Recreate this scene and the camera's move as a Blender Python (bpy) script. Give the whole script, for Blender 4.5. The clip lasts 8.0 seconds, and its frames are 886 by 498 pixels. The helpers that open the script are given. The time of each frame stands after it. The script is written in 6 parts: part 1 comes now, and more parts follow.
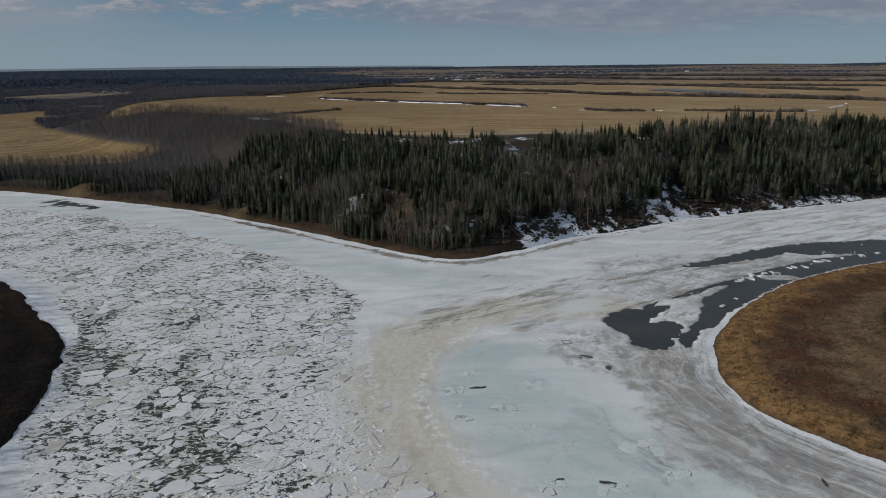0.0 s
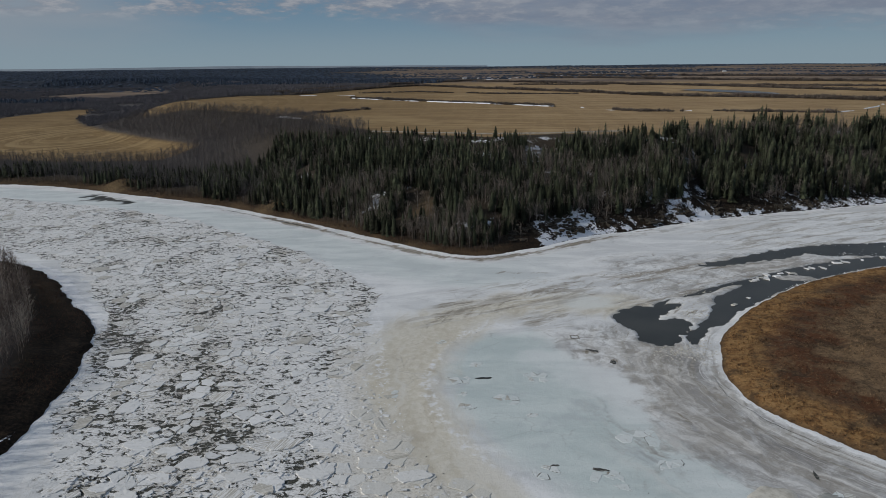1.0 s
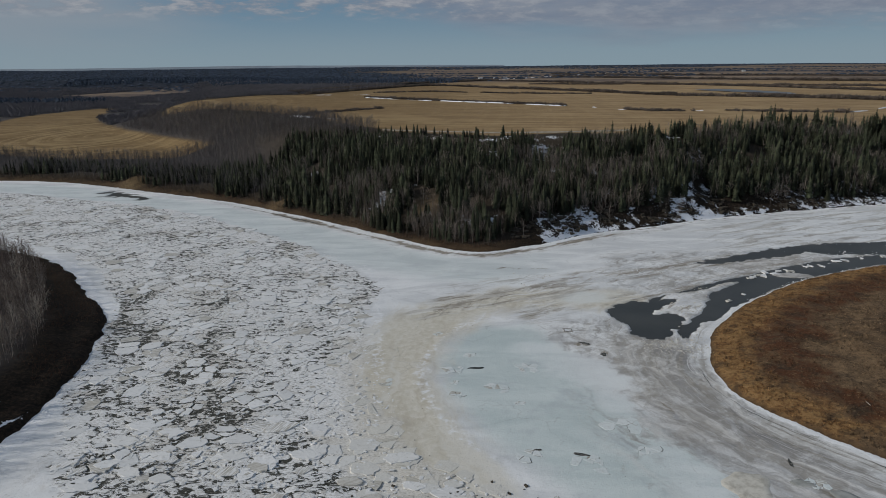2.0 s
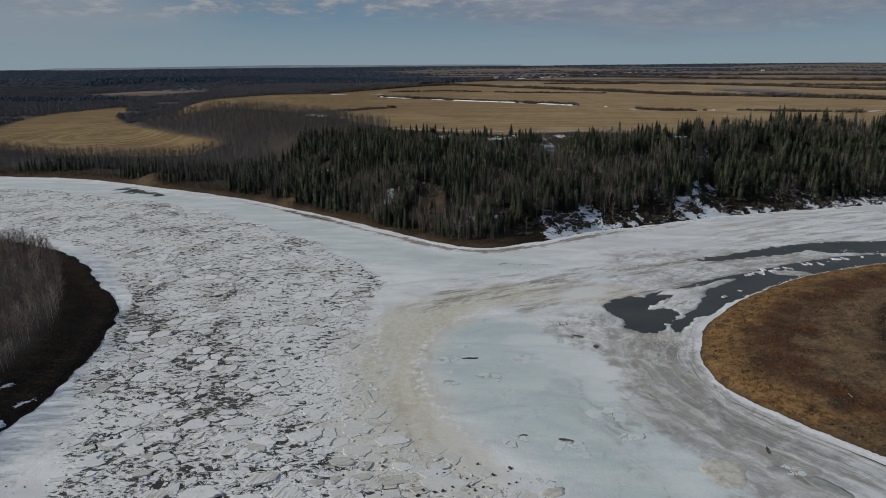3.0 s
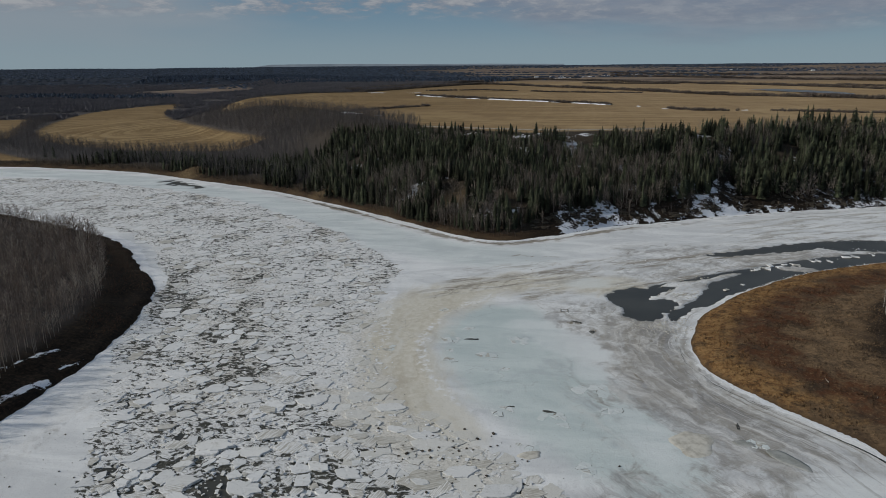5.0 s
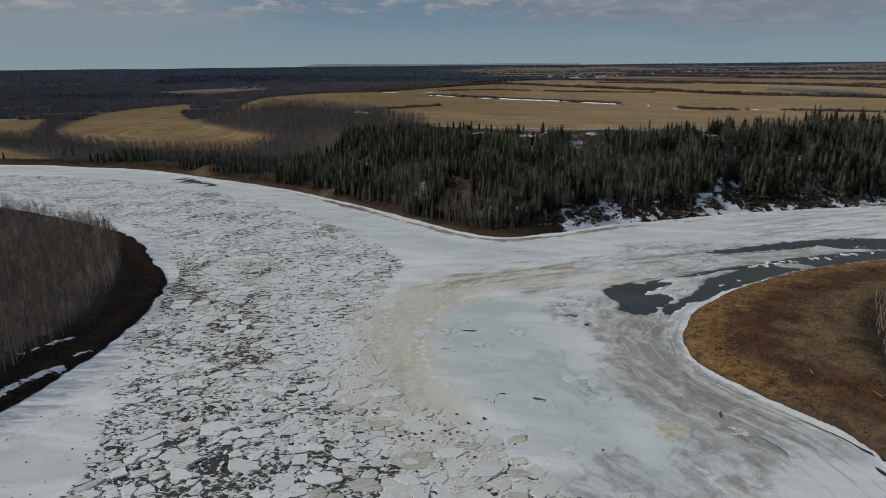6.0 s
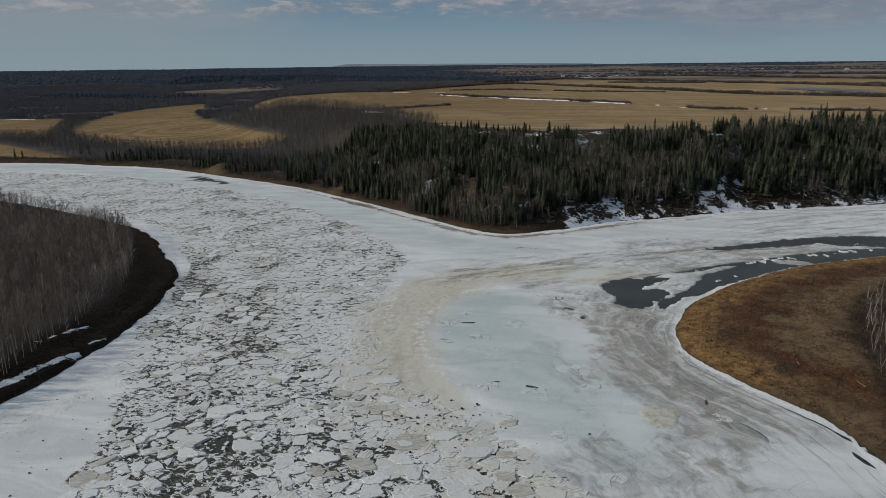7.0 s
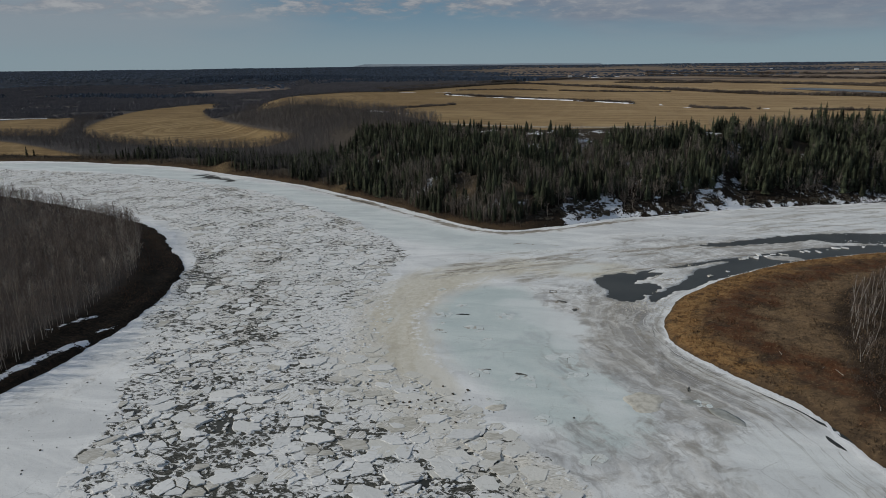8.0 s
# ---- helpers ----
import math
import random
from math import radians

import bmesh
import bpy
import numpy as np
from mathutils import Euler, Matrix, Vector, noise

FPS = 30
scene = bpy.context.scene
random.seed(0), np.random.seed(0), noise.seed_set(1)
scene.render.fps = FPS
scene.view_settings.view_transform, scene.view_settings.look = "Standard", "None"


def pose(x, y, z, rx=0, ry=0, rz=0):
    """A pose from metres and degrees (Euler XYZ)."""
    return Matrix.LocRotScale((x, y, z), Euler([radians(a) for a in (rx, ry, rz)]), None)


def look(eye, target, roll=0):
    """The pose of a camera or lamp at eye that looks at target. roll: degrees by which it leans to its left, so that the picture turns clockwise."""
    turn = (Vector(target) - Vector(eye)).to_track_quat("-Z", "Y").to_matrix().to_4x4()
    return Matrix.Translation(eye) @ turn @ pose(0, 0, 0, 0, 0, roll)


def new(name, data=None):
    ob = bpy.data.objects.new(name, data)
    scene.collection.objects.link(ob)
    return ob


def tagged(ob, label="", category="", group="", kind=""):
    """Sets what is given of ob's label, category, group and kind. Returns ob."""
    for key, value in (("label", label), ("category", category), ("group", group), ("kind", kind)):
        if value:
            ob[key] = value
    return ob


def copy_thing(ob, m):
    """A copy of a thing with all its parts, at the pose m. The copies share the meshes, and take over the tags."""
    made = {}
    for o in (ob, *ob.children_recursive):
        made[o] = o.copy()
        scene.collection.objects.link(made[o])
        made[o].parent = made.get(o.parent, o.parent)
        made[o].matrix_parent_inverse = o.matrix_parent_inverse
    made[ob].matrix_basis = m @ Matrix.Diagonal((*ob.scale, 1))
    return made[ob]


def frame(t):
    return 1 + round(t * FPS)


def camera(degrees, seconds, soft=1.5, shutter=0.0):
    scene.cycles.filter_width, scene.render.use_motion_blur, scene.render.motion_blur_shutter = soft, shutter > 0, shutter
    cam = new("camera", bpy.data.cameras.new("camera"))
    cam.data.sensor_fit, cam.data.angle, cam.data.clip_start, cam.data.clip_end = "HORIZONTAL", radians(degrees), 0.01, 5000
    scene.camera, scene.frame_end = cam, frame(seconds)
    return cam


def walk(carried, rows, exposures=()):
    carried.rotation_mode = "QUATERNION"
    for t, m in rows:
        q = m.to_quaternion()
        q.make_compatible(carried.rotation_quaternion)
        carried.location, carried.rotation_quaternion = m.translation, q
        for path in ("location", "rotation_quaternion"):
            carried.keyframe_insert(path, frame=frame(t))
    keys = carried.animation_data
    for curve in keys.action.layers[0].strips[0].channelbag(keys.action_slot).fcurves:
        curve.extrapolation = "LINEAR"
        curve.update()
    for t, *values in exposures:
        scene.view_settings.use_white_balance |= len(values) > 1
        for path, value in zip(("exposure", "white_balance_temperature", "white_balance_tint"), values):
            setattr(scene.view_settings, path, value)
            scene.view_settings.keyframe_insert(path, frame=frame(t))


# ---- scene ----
cam = camera(66.2, 8.0, soft=0.55)
PATH = [
    (0, (-3.493, -1.864, 76.084), (-3.447, 0.066, 75.559), -0.5),
    (0.5, (-0.618, -4.867, 76.271), (-0.62, -2.938, 75.745), -0.5),
    (1, (2.282, -7.809, 76.264), (2.234, -5.879, 75.739), -0.5),
    (1.5, (5.288, -10.72, 76.241), (5.211, -8.791, 75.716), -0.5),
    (3, (13.906, -19.411, 76.265), (13.76, -17.487, 75.739), -0.5),
    (3.5, (16.706, -22.291, 76.361), (16.523, -20.37, 75.835), -0.5),
    (4, (19.436, -25.527, 76.406), (19.221, -23.61, 75.88), -0.5),
    (4.5, (22.16, -28.815, 76.426), (21.919, -26.901, 75.899), -0.4),
    (6, (30.698, -38.022, 76.649), (30.391, -36.117, 76.121), -0.5),
    (6.5, (33.246, -40.916, 76.583), (32.917, -39.015, 76.055), -0.5),
    (7, (35.771, -44.025, 76.725), (35.426, -42.127, 76.197), -0.6),
    (7.5, (38.333, -47.165, 76.675), (37.976, -45.27, 76.148), -0.6),
    (8, (40.679, -50.055, 76.417), (40.311, -48.161, 75.89), -0.6),
]
walk(cam, [(t, look(eye, target, roll)) for t, eye, target, roll in PATH], [(0.0, -0.38, 6170, 10), (8.0, -0.38, 6320, 8)])

# ---- light ----
SUN_ELEV, SUN_AZ = radians(26.5), radians(-101)   # azimuth from +y towards +x
SUN_DIR = Vector((math.sin(SUN_AZ) * math.cos(SUN_ELEV), math.cos(SUN_AZ) * math.cos(SUN_ELEV), math.sin(SUN_ELEV)))


class Nodes:
    """A short way to write node trees."""

    def __init__(self, tree):
        self.tree = tree
        tree.nodes.clear()

    def put(self, kind, props=None, **ins):
        n = self.tree.nodes.new(kind)
        for k, v in (props or {}).items():
            setattr(n, k, v)
        for k, v in ins.items():
            key = int(k[1:]) if k[0] == "i" and k[1:].isdigit() else k.replace("_", " ")
            self.set(n.inputs[key], v)
        return n

    def set(self, sock, v):
        if isinstance(v, bpy.types.NodeSocket):
            self.tree.links.new(v, sock)
        elif isinstance(v, tuple) and len(v) == 3 and sock.type == "RGBA":
            sock.default_value = (*v, 1)
        else:
            sock.default_value = v

    def math(self, op, a, b=0.0, clamp=False):
        return self.put("ShaderNodeMath", {"operation": op, "use_clamp": clamp}, i0=a, i1=b).outputs[0]

    def mix(self, f, a, b):
        n = self.tree.nodes.new("ShaderNodeMix")
        n.data_type = "RGBA"
        self.set(n.inputs[0], f)
        self.set(n.inputs[6], a)
        self.set(n.inputs[7], b)
        return n.outputs[2]

    def ramp(self, v, lo, hi, a=0.0, b=1.0):
        return self.put("ShaderNodeMapRange", {"interpolation_type": "SMOOTHSTEP"}, Value=v, From_Min=lo, From_Max=hi, To_Min=a, To_Max=b).outputs[0]

    def noise(self, vec, scale, detail=4.0, rough=0.55, distort=0.0):
        return self.put("ShaderNodeTexNoise", None, Vector=vec, Scale=scale, Detail=detail, Roughness=rough, Distortion=distort).outputs[0]

    def attr(self, name):
        return self.put("ShaderNodeAttribute", {"attribute_name": name}).outputs["Fac"]

    def stretch(self, vec, loc=(0, 0, 0), rot=(0, 0, 0), scale=(1, 1, 1)):
        return self.put("ShaderNodeMapping", None, Vector=vec, Location=loc, Rotation=rot, Scale=scale).outputs[0]


world = bpy.data.worlds.new("sky")
scene.world = world
world.use_nodes = True
W = Nodes(world.node_tree)
sky = W.put("ShaderNodeTexSky", {"sky_type": "NISHITA", "sun_disc": False, "sun_elevation": SUN_ELEV, "sun_rotation": SUN_AZ % (2 * math.pi),
                                 "altitude": 600.0, "air_density": 1.3, "dust_density": 0.25, "ozone_density": 3.0})
way = W.put("ShaderNodeTexCoord").outputs["Generated"]
sep = W.put("ShaderNodeSeparateXYZ", None, Vector=way)
puffs = W.noise(W.stretch(way, scale=(1, 1, 3.6)), 25.0, 6, 0.6)
decks = W.noise(W.stretch(way, loc=(0.31, 0.17, 0), scale=(1, 1, 5)), 4.0, 3, 0.5)
east = W.ramp(sep.outputs[0], -0.15, 0.45)
height = W.ramp(W.math("ADD", sep.outputs[2], W.math("MULTIPLY", east, 0.024)), 0.054, 0.074)
wisp = W.noise(W.stretch(way, loc=(0.7, 0.2, 0), rot=(0.1, 0.12, 0), scale=(1, 1, 5)), 2.2, 4, 0.5)
dens = W.math("MULTIPLY", W.ramp(W.math("ADD", puffs, W.math("ADD", W.math("MULTIPLY", decks, 0.6), W.math("MULTIPLY", east, 0.12))), 0.70, 0.92), height)
haze = W.mix(W.ramp(sep.outputs[2], 0.0, 0.09), (3.75, 5.0, 5.75), (2.2, 3.6, 4.95))
air = W.mix(W.ramp(sep.outputs[2], 0.08, 0.4, 0.95, 0.25), sky.outputs[0], haze)
veil = W.math("MULTIPLY", W.ramp(W.math("ADD", wisp, W.math("MULTIPLY", W.ramp(sep.outputs[0], -0.62, -0.2, 0.42, -0.05), 1.0)), 0.52, 0.95), W.ramp(sep.outputs[2], 0.0, 0.06, 0.2, 0.65))
deck = W.math("MULTIPLY", W.ramp(W.math("ADD", W.math("ADD", sep.outputs[2], W.ramp(sep.outputs[0], -0.26, 0.06, 0.0, 0.06)), W.math("MULTIPLY", W.math("SUBTRACT", decks, 0.5), 0.09)), 0.085, 0.125), W.ramp(sep.outputs[2], 0.16, 0.35, 0.75, 0.0))
air = W.mix(deck, air, W.mix(W.ramp(W.noise(W.stretch(way, scale=(1, 1, 6)), 9.0, 5, 0.6), 0.35, 0.7), (3.1, 3.4, 4.25), (4.2, 4.35, 4.95)))
air = W.mix(veil, air, (4.7, 5.0, 5.35))
cover = W.math("MULTIPLY", dens, W.ramp(sep.outputs[0], -0.12, 0.2, 0.95, 0.4))
cloud = W.mix(W.ramp(puffs, 0.42, 0.72), (3.5, 3.8, 4.4), (5.9, 6.0, 6.2))
seen = W.mix(cover, air, cloud)
bg = W.put("ShaderNodeBackground", None, Color=seen, Strength=0.075)
W.put("ShaderNodeOutputWorld", None, Surface=bg.outputs[0])

sun = new("sun", bpy.data.lights.new("sun", "SUN"))
sun.data.energy, sun.data.angle, sun.data.color = 3.3, radians(0.6), (1.0, 0.93, 0.82)
sun.matrix_world = look(SUN_DIR * 100, (0, 0, 0))

# ---- plan ----
rng = np.random.default_rng(7)


def spline(points, step=4.0):
    """A smooth line through the points (Catmull-Rom), about evenly divided."""
    p = np.array(points, float)
    q = np.vstack([2 * p[0] - p[1], p, 2 * p[-1] - p[-2]])
    out = []
    for a, b, c, d in zip(q, q[1:], q[2:], q[3:]):
        n = max(2, int(np.linalg.norm(c - b) / step))
        for t in np.arange(n) / n:
            out.append(0.5 * (2 * b + (c - a) * t + (2 * a - 5 * b + 4 * c - d) * t * t + (3 * b - a - 3 * c + d) * t ** 3))
    out.append(p[-1])
    return np.array(out)


def line_gap(line, x, y):
    """Distance from points to a polyline."""
    best = np.full(x.shape, 1e18)
    for (ax, ay), (bx, by) in zip(line, line[1:]):
        dx, dy = bx - ax, by - ay
        t = np.clip(((x - ax) * dx + (y - ay) * dy) / (dx * dx + dy * dy + 1e-9), 0, 1)
        best = np.minimum(best, (x - ax - t * dx) ** 2 + (y - ay - t * dy) ** 2)
    return np.sqrt(best)


def inside(poly, x, y):
    odd = np.zeros(x.shape, bool)
    for (ax, ay), (bx, by) in zip(poly, np.roll(poly, -1, axis=0)):
        if ay != by:
            odd ^= ((ay > y) != (by > y)) & (x < (bx - ax) * (y - ay) / (by - ay) + ax)
    return odd


def depth_in(poly, x, y):
    """Signed distance to a closed outline, positive inside."""
    shut = np.vstack([poly, poly[:1]])
    return np.where(inside(poly, x, y), 1, -1) * line_gap(shut, x, y)


def smooth(v, lo, hi):
    t = np.clip((v - lo) / (hi - lo), 0, 1)
    return t * t * (3 - 2 * t)


def lattice(x, y, seed):
    h = np.sin(x * 127.1 + y * 311.7 + seed * 74.7) * 43758.5453
    return h - np.floor(h)


def value_noise(x, y, size, seed=0, octaves=3):
    total, amp, norm = 0.0, 1.0, 0.0
    for o in range(octaves):
        u, v = x / size * 2 ** o, y / size * 2 ** o
        i, j = np.floor(u), np.floor(v)
        f, g = u - i, v - j
        f, g = f * f * (3 - 2 * f), g * g * (3 - 2 * g)
        s = seed + o * 17
        a = lattice(i, j, s) * (1 - f) + lattice(i + 1, j, s) * f
        b = lattice(i, j + 1, s) * (1 - f) + lattice(i + 1, j + 1, s) * f
        total, norm, amp = total + amp * (a * (1 - g) + b * g), norm + amp, amp * 0.5
    return total / norm


SHORE_FAR = spline([(-900, 330), (-560, 440), (-437, 447), (-358, 448), (-272, 434), (-197, 400), (-133, 366), (-73, 322), (-37, 292), (-17, 275), (0, 264), (13, 262),
                    (23, 267), (40, 277), (60, 293), (84, 304), (117, 322), (157, 339), (192, 351), (228, 363), (300, 388), (450, 420), (900, 480)])
SHORE_LEFT = spline([(-760, 170), (-480, 285), (-330, 305), (-226, 274), (-196, 260), (-160, 240), (-122, 198), (-108, 180), (-97, 153), (-93, 130), (-92, 112), (-91, 93),
                     (-94, 77), (-100, 40), (-104, -200)])
SHORE_RIGHT = spline([(900, 340), (320, 290), (230, 266), (172, 247), (142, 234), (118, 219), (95, 198), (78, 175), (72, 160), (69, 148), (71, 135), (77, 124), (86, 113),
                      (94.3, 103), (98.4, 92), (101.5, 80), (107, 40), (112, -200)])
LAND_FAR = np.vstack([SHORE_FAR, [(7000, 480), (7000, 7000), (-7000, 7000), (-7000, 330)]])
LAND_LEFT = np.vstack([SHORE_LEFT, [(-104, -900), (-7000, -900), (-7000, 170)]])
LAND_RIGHT = np.vstack([SHORE_RIGHT, [(112, -900), (7000, -900), (7000, 340)]])
VALLEY = np.array([(-105, 305), (-150, 430), (-210, 560), (-330, 700), (-405, 810), (-435, 940), (-500, 1200), (-560, 1480), (-700, 1800), (-850, 2020), (-1400, 2080), (-3000, 2250), (-7000, 2500)], float)
VALLEY_POLY = np.vstack([VALLEY, [(-7000, 7000), (7000, 7000), (7000, -900), (-105, -900)]])
TOP_X, TOP_D = [-72, -22, 12, 68, 120, 203, 299], [98, 108, 118, 112, 74, 90, 58]


OUTCROPS = [(-214, 419, 4.0), (-98, 356, 3.5), (-18, 312, 0.0)]


CLEARINGS = [(-87, 381, 6), (-75, 389, 4), (-37, 331, 5), (0, 382, 7), (48, 391, 8), (60, 418, 6), (123, 405, 8), (139, 398, 5), (202, 416, 8), (170, 388, 5)]
GULLY = [(124, 341, 7), (129, 354, 6), (133, 366, 4)]
BANK_SNOW = [([(-99, 70), (-98.6, 81), (-97.4, 90), (-96.2, 98), (-93.6, 106.5)], 1.7), ([(-103.3, 115), (-102, 122)], 0.7), ([(-95, 113.5), (-92.6, 119.5)], 0.3), ([(-106, 108), (-105, 112)], 0.4)]


def bare_ground(x, y):
    """Places where the earth shows and no tree stands."""
    return np.minimum.reduce([np.hypot(x - ox, (y - oy + 5) * 0.9) for ox, oy, _ in OUTCROPS]) < 5.0


def lands(x, y):
    """Distance inland from the three banks, their outlines a little ragged."""
    ragged = (value_noise(x, y, 6, 5, 3) - 0.5) * 2.4
    return depth_in(LAND_FAR, x, y) + ragged, depth_in(LAND_LEFT, x, y) + ragged * 1.5, depth_in(LAND_RIGHT, x, y) + ragged * 0.8


def plateau(x, y):
    return smooth(depth_in(VALLEY_POLY, x, y), -45, 70)


def ground_height(x, y, d=None):
    d1, d2, d3 = d or lands(x, y)
    rough = value_noise(x, y, 26, 3, 3) - 0.5
    fine = value_noise(x, y, 6, 9, 2) - 0.5
    top = np.interp(x, TOP_X, TOP_D)
    rise = np.interp(d1 / top, [0, 0.02, 0.09, 0.14, 0.3, 0.6, 0.95, 1.1, 2.0], [0.2, 0.9, 2.2, 4.8, 10.5, 20, 30.5, 32, 33])
    snowy = smooth(x, 15, 40) * (1 - smooth(x, 230, 280))
    rise = rise + snowy * np.interp(d1, [0, 3, 12, 22, 50, 90], [0, 1.0, 3.0, 3.0, 1.0, 0])
    rise = rise + rough * np.interp(d1 / top, [0, 0.15, 0.5, 1.0, 1.2], [0.4, 3.5, 7, 2, 0.4])
    gully = np.exp(-((x - 128 - 0.3 * (y - 330)) / 9) ** 2) * smooth(d1, 4, 25) * (1 - smooth(d1, 45, 85))
    rise = rise - gully * 5
    low = np.interp(d1, [0, 2, 8, 20, 60, 300, 900, 1700], [0.2, 1.2, 2.8, 4.2, 5, 6.5, 9, 14]) + rough * 0.8
    for ox, oy, oh in OUTCROPS[:2]:
        low = low + oh * np.exp(-(((x - ox) / 11) ** 2 + ((y - oy) / 8) ** 4)) * (0.6 + 0.8 * value_noise(x, y, 7, 23, 2))
    w = plateau(x, y)
    far = w * rise + (1 - w) * low + smooth(y, 2300, 4900) * np.interp(x, [-3000, 0, 3000], [19, 22, 24])
    far = far + (value_noise(x, y, 700, 21, 2) - 0.5) * 8 * smooth(y, 1300, 2600)
    left = np.interp(d2, [0, 1.2, 4, 7, 11, 16, 40, 120], [0.2, 1.1, 1.5, 1.7, 3.0, 3.5, 4.0, 4.5]) + rough * 0.7 * smooth(d2, 0, 10)
    right = np.interp(d3, [0, 0.8, 3, 14, 40, 120], [0.2, 0.7, 1.2, 2.3, 3.3, 4.6]) + rough * 0.9 * smooth(d3, 2, 14) + (value_noise(x, y, 5, 15, 2) - 0.5) * 1.0 * smooth(d3, 1, 5)
    bed = -1.6
    out = np.full(x.shape, bed)
    for dd, hh in ((d1, far), (d2, left), (d3, right)):
        out = np.where(dd > 0, hh + fine * 0.35 * smooth(dd, 0, 3), np.where(dd > -3, np.maximum(out, bed + (1.8 + 0) * (dd + 3) / 3), out))
    return out


# ---- mesh tools ----
def quick_mesh(name, verts, tris, attrs=None, flat_shade=False):
    """A mesh of triangles or quads from arrays."""
    me = bpy.data.meshes.new(name)
    n, k = tris.shape
    me.vertices.add(len(verts))
    me.vertices.foreach_set("co", np.ascontiguousarray(verts, np.float32).ravel())
    me.loops.add(n * k)
    me.loops.foreach_set("vertex_index", np.ascontiguousarray(tris, np.int32).ravel())
    me.polygons.add(n)
    me.polygons.foreach_set("loop_start", np.arange(0, n * k, k, dtype=np.int32))
    for key, vals in (attrs or {}).items():
        a = me.attributes.new(key, "FLOAT", "POINT")
        a.data.foreach_set("value", np.ascontiguousarray(vals, np.float32).ravel())
    me.polygons.foreach_set("use_smooth", np.full(n, not flat_shade))
    me.update(calc_edges=True)
    return me


def grid_axis(*spans):
    """Coordinates in spans (start, end, step)."""
    vals = [np.arange(a, b, s) for a, b, s in spans]
    return np.unique(np.concatenate(vals + [[spans[-1][1]]]).round(4))


def sheet(xs, ys):
    X, Y = np.meshgrid(xs, ys)
    idx = np.arange(X.size).reshape(X.shape)
    quads = np.stack([idx[:-1, :-1], idx[:-1, 1:], idx[1:, 1:], idx[1:, :-1]], -1).reshape(-1, 4)
    return X.ravel(), Y.ravel(), quads


def scatter_mesh(name, kinds, where, material, label, category="tree", flat_shade=True):
    """One object of stuff: many copies of a few templates (verts, tris). where: rows of x, y, z, size, kind."""
    vs, fs, tones, base = [], [], [], 0
    turn = rng.uniform(0, 2 * math.pi, len(where))
    tone = rng.random(len(where))
    for k, (tv, tf) in enumerate(kinds):
        pick = np.nonzero(where[:, 4].astype(int) == k)[0]
        if not len(pick):
            continue
        c, s = np.cos(turn[pick])[:, None], np.sin(turn[pick])[:, None]
        sz = where[pick, 3][:, None]
        slim = rng.uniform(0.85, 1.2, len(pick))[:, None]
        px = (tv[None, :, 0] * c - tv[None, :, 1] * s) * sz * slim + where[pick, 0][:, None]
        py = (tv[None, :, 0] * s + tv[None, :, 1] * c) * sz * slim + where[pick, 1][:, None]
        pz = tv[None, :, 2] * sz + where[pick, 2][:, None]
        vs.append(np.stack([px, py, pz], -1).reshape(-1, 3))
        fs.append((tf[None] + (base + np.arange(len(pick)) * len(tv))[:, None, None]).reshape(-1, 3))
        tones.append(np.repeat(tone[pick], len(tv)))
        base += len(pick) * len(tv)
    me = quick_mesh(name, np.concatenate(vs), np.concatenate(fs), {"tone": np.concatenate(tones)}, flat_shade)
    me.materials.append(material)
    return tagged(new(name, me), label, category, kind="stuff")


def part(name, me, material, parent, label=""):
    ob = new(name, me)
    if material and not me.materials:
        me.materials.append(material)
    ob.parent = parent
    return tagged(ob, label)


# ---- materials ----
def material(name):
    m = bpy.data.materials.new(name)
    m.use_nodes = True
    return m, Nodes(m.node_tree)


def finish(n, color, rough=0.85, bump=None, strength=0.4, dist=0.2, spec=0.3):
    b = n.put("ShaderNodeBsdfPrincipled", None, Base_Color=color, Roughness=rough)
    b.inputs["Specular IOR Level"].default_value = spec
    if bump is not None:
        n.set(b.inputs["Normal"], n.put("ShaderNodeBump", None, Strength=strength, Distance=dist, Height=bump).outputs[0])
    n.put("ShaderNodeOutputMaterial", None, Surface=b.outputs[0])


